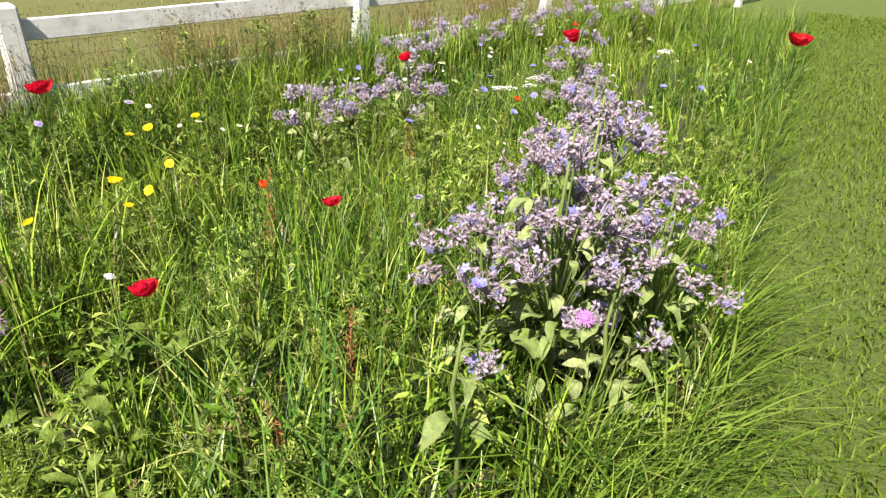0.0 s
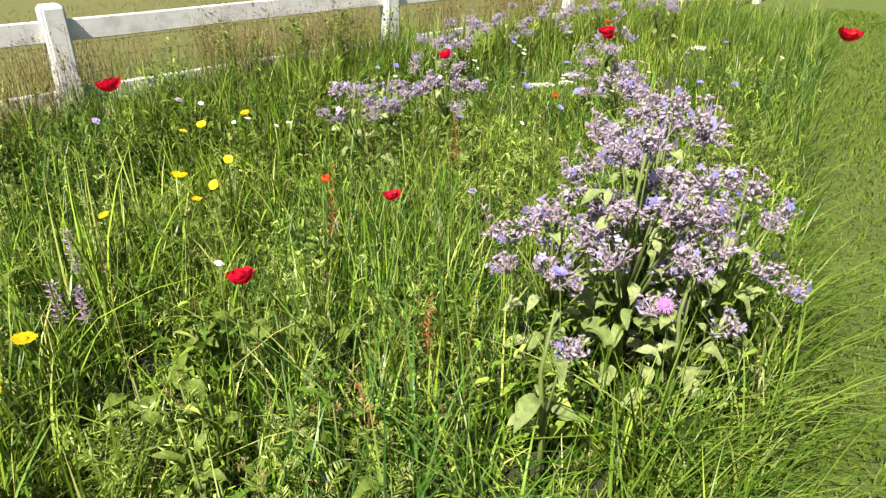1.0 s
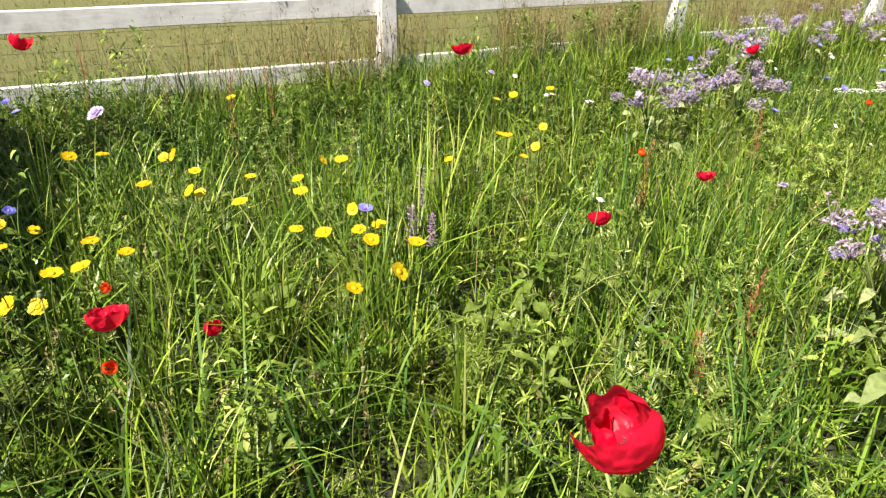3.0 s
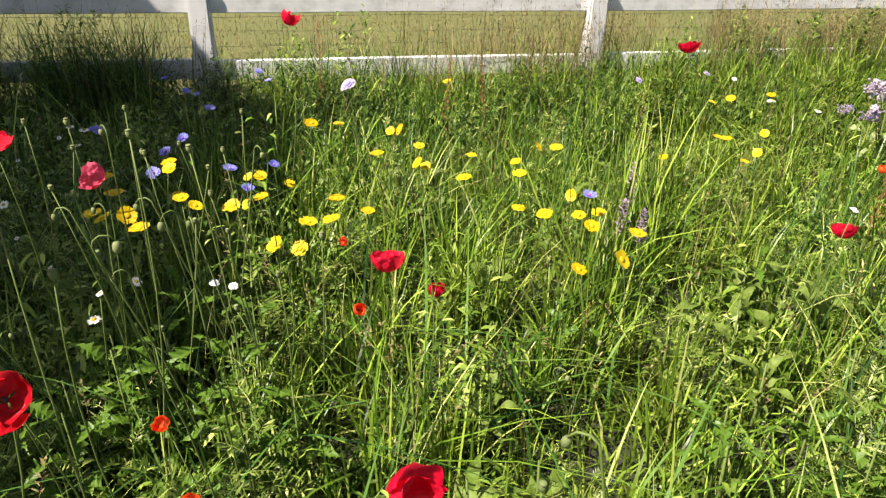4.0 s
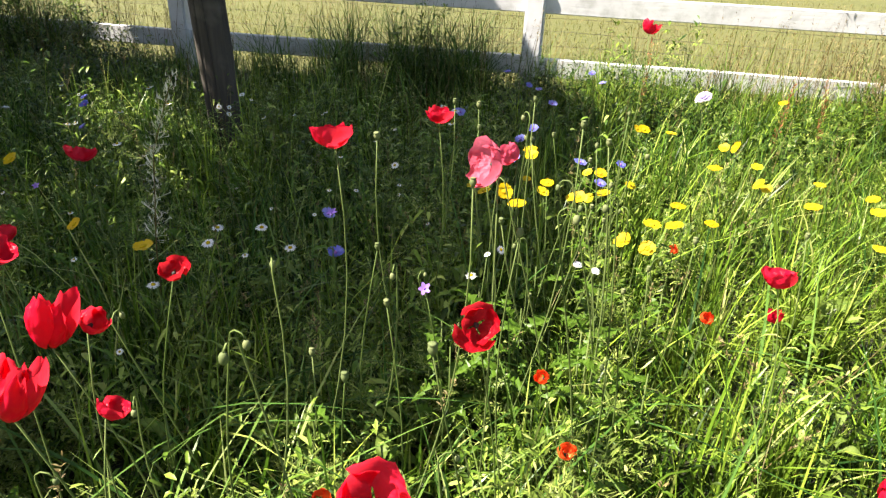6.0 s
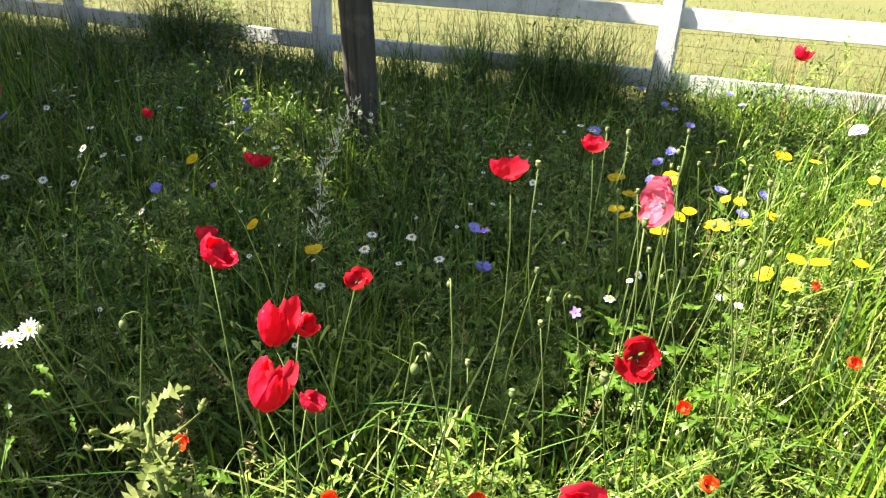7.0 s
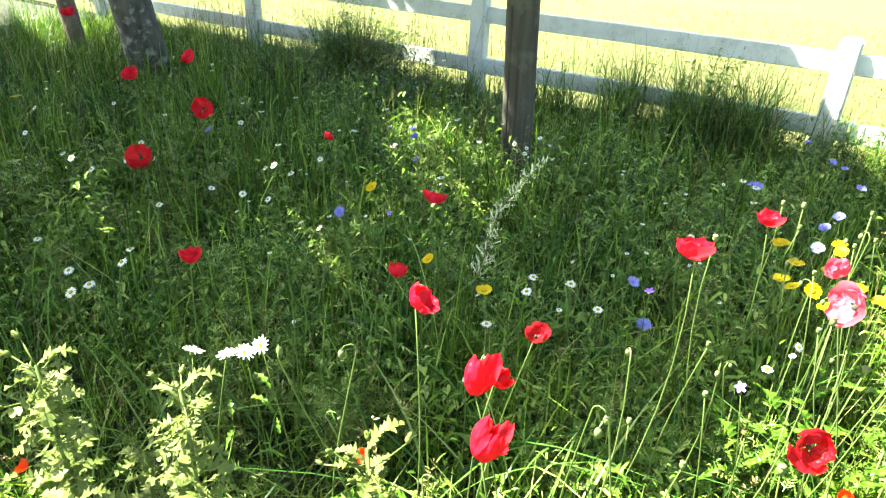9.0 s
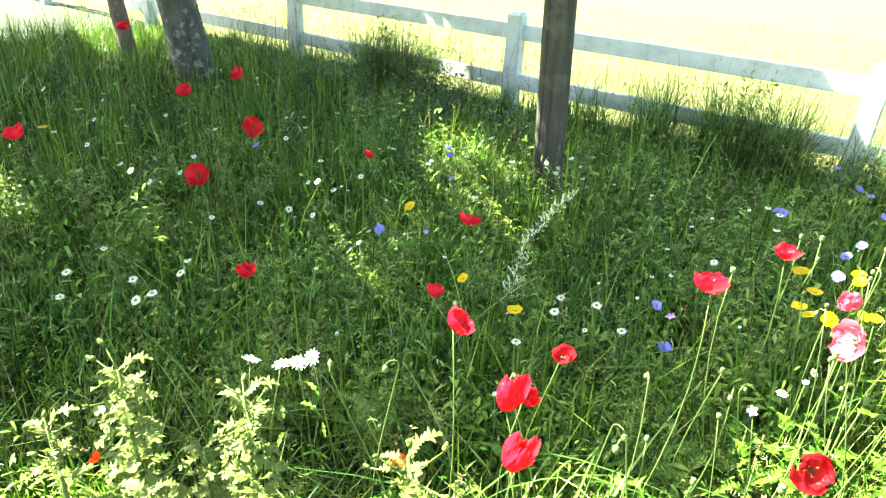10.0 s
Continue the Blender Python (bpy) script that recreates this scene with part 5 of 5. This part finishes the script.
THORN_LEAF = [spiny_leaf(k) for k in range(5)]


def thistle(x, y, h, nlf, seed, lean=(0, 0)):
    rnd = random.Random(seed)
    p = thing_at("sow_thistle", x, y, "sunlit pale green sow thistle with jagged leaves and buds", "plant", "sow thistles at the meadow edge")
    bm = bmesh.new()
    top = Vector((lean[0], lean[1], h * 0.86))
    tube(bm, [(0, 0, -0.03), top * 0.5, tuple(top)], [0.006, 0.005, 0.0035], 7)
    part("stem", bm_mesh("stem", bm, STEM), p)
    for k in range(nlf):
        t = 0.15 + 0.8 * k / nlf
        a = 2.4 * k
        o = part("leaf", THORN_LEAF[k % 5], p)
        o.matrix_local = Matrix.Translation(top * t) @ Matrix.Rotation(a, 4, "Z") @ Matrix.Rotation(-rnd.uniform(-0.2, 0.7), 4, "Y") @ Matrix.Rotation(rnd.uniform(-0.7, 0.7), 4, "X") @ Matrix.Scale(rnd.uniform(0.38, 0.8) * (1.2 - 0.6 * t), 4)
    for k in range(13):
        a = 2.4 * k + rnd.uniform(-0.5, 0.5)
        up = rnd.uniform(-0.3, 1.0)
        root = top - Vector((0, 0, rnd.uniform(0, 0.10)))
        d = Vector((math.cos(a), math.sin(a), up)).normalized()
        e = root + d * rnd.uniform(0.02, 0.075) * h / 0.72
        f = (d + Vector((rnd.uniform(-0.5, 0.5), rnd.uniform(-0.5, 0.5), 0.3))).normalized()
        bm = bmesh.new()
        tube(bm, [tuple(root), tuple(root.lerp(e, 0.5) - Vector((0, 0, 0.004))), tuple(e)], [0.002, 0.0016, 0.0013], 5)
        kb = rnd.uniform(0.7, 1.25)
        tube(bm, [tuple(e), tuple(e + f * 0.003 * kb), tuple(e + f * 0.007 * kb), tuple(e + f * 0.011 * kb), tuple(e + f * 0.015 * kb)], [0.0012, 0.0042 * kb, 0.0046 * kb, 0.003 * kb, 0.0022 * kb], 7)
        # loose sepal tips round the bud
        for q in range(5):
            o = f.orthogonal().normalized()
            o.rotate(Matrix.Rotation(q * 1.257 + a, 3, f))
            c = e + f * 0.008 * kb + o * 0.004 * kb
            w = f.cross(o) * 0.0014
            bm.faces.new([bm.verts.new(v) for v in (c - w, c + w, c + f * 0.008 * kb + o * 0.005 * kb)])
        part("flower_bud", bm_mesh("flower_bud", bm, SPINY), p)
    for k in range(6):
        o = part("leaf", THORN_LEAF[k % 5], p)
        o.matrix_local = Matrix.Translation(top - Vector((0, 0, 0.03 * k))) @ Matrix.Rotation(2.4 * k + 1.0, 4, "Z") @ Matrix.Rotation(-rnd.uniform(0.0, 0.6), 4, "Y") @ Matrix.Scale(rnd.uniform(0.35, 0.6), 4)
    return p


thistle(-3.27, -4.10, 0.72, 64, 1)
thistle(-3.03, -4.00, 0.72, 60, 2)
thistle(-2.70, -3.93, 0.72, 34, 3)
thistle(-3.12, -4.16, 0.52, 18, 4)
thistle(-3.40, -4.20, 0.55, 18, 5)
thistle(-3.5, -4.02, 0.5, 16, 6)
thistle(-3.22, -3.98, 0.42, 16, 7)
thistle(-2.88, -4.05, 0.40, 14, 8)


def plume(x, y, tip, label, name="grass_plume", n=150, fat=0.022, mat=None):
    p = thing_at(name, x, y, label, "grass")
    tip = Vector(tip) - Vector((x, y, 0))
    bm = bmesh.new()
    pts = [Vector((0, 0, -0.03)), Vector((tip.x * 0.2, tip.y * 0.2, tip.z * 0.4)), Vector((tip.x * 0.5, tip.y * 0.5, tip.z * 0.75)), tip]
    tube(bm, pts, [0.002, 0.0017, 0.0013, 0.0006], 5)
    part("stem", bm_mesh("stem", bm, STRAW), p)
    bm = bmesh.new()
    for k in range(n):
        t = 0.42 + 0.58 * (k / n)
        c = pts[1].lerp(pts[2], (t - 0.4) / 0.35) if t < 0.75 else pts[2].lerp(pts[3], (t - 0.75) / 0.25)
        w = fat * (1.25 - t)
        d = Vector((frand(-1, 1), frand(-1, 1), frand(-0.4, 0.9))) * w * 2
        e = c + d
        s = Vector((frand(-1, 1), frand(-1, 1), 0)) * 0.0022
        bm.faces.new([bm.verts.new(v) for v in (c, e - s, e + Vector((0, 0, 0.008)), e + s)])
    part("seed_head", bm_mesh("seed_head", bm, mat or STRAW), p, "feathery pale seed head")
    return p


plume(-3.12, -2.93, (-2.79, -3.20, 0.84), "tall leaning grass with a feathery pale seed head", n=260, mat=PALE)
for (x, y, h) in ((-0.02, -2.5, 0.45), (-0.25, -3.2, 0.34), (-0.5, -3.3, 0.3), (0.9, -2.2, 0.4), (-1.2, -1.2, 0.55), (-0.95, -1.0, 0.5), (-1.75, -0.7, 0.62)):
    plume(x, y, (x + frand(-0.05, 0.05), y, h), "reddish-brown dock stalk with ripe seeds", "dock_stalk", 110, 0.012, DOCK)


def spike(x, y, z):
    p = thing_at("purple_flower_spike", x, y, "upright spike of small pinkish-purple flowers", "flower")
    bm = bmesh.new()
    tube(bm, [(0, 0, -0.03), (0.01, 0, z * 0.5), (0, 0, z)], [0.003, 0.0025, 0.001], 5)
    part("stem", bm_mesh("stem", bm, STEM), p)
    for k in range(10):
        t = 0.60 + 0.40 * k / 10
        bm = bmesh.new()
        for q in range(4):
            a = q * 1.57 + k
            c = Vector((0, 0, z * t))
            d = Vector((math.cos(a), math.sin(a), 0.3)) * 0.034 * (1.25 - 0.7 * t) * frand(0.6, 1.2)
            s = Vector((-math.sin(a), math.cos(a), 0)) * 0.005
            bm.faces.new([bm.verts.new(v) for v in (c, c + d * 0.6 - s, c + d, c + d * 0.6 + s)])
        part("whorl", bm_mesh("whorl", bm, MAUVE), p)


spike(-0.73, -2.21, 0.37)
spike(-0.84, -2.39, 0.31)
spike(-0.79, -2.43, 0.29)


def yarrow(x, y, z):
    p = thing_at("yarrow", x, y, "flat creamy-white yarrow head on a tall stem", "flower", "yarrow plants in the meadow")
    st, end = stem_mesh(0.0, 0.0, z, 0.002)
    part("stem", st, p)
    bm = bmesh.new()
    for k in range(60):
        a, r = frand(0, 6.28), 0.05 * math.sqrt(random.random())
        c = Vector((r * math.cos(a), r * math.sin(a), z + 0.01 * (1 - r / 0.05) + frand(-0.003, 0.003)))
        bm.faces.new([bm.verts.new(c + Vector((0.005 * math.cos(q * 1.257 + a), 0.005 * math.sin(q * 1.257 + a), 0))) for q in range(5)])
    part("flower_head", bm_mesh("flower_head", bm, WHITE), p)


for (x, y, z) in ((2.75, -2.4, 0.46), (2.85, -2.35, 0.45), (2.0, -2.0, 0.32), (2.1, -1.95, 0.34), (1.9, -1.85, 0.3), (1.8, -2.0, 0.34)):
    yarrow(x, y, z)
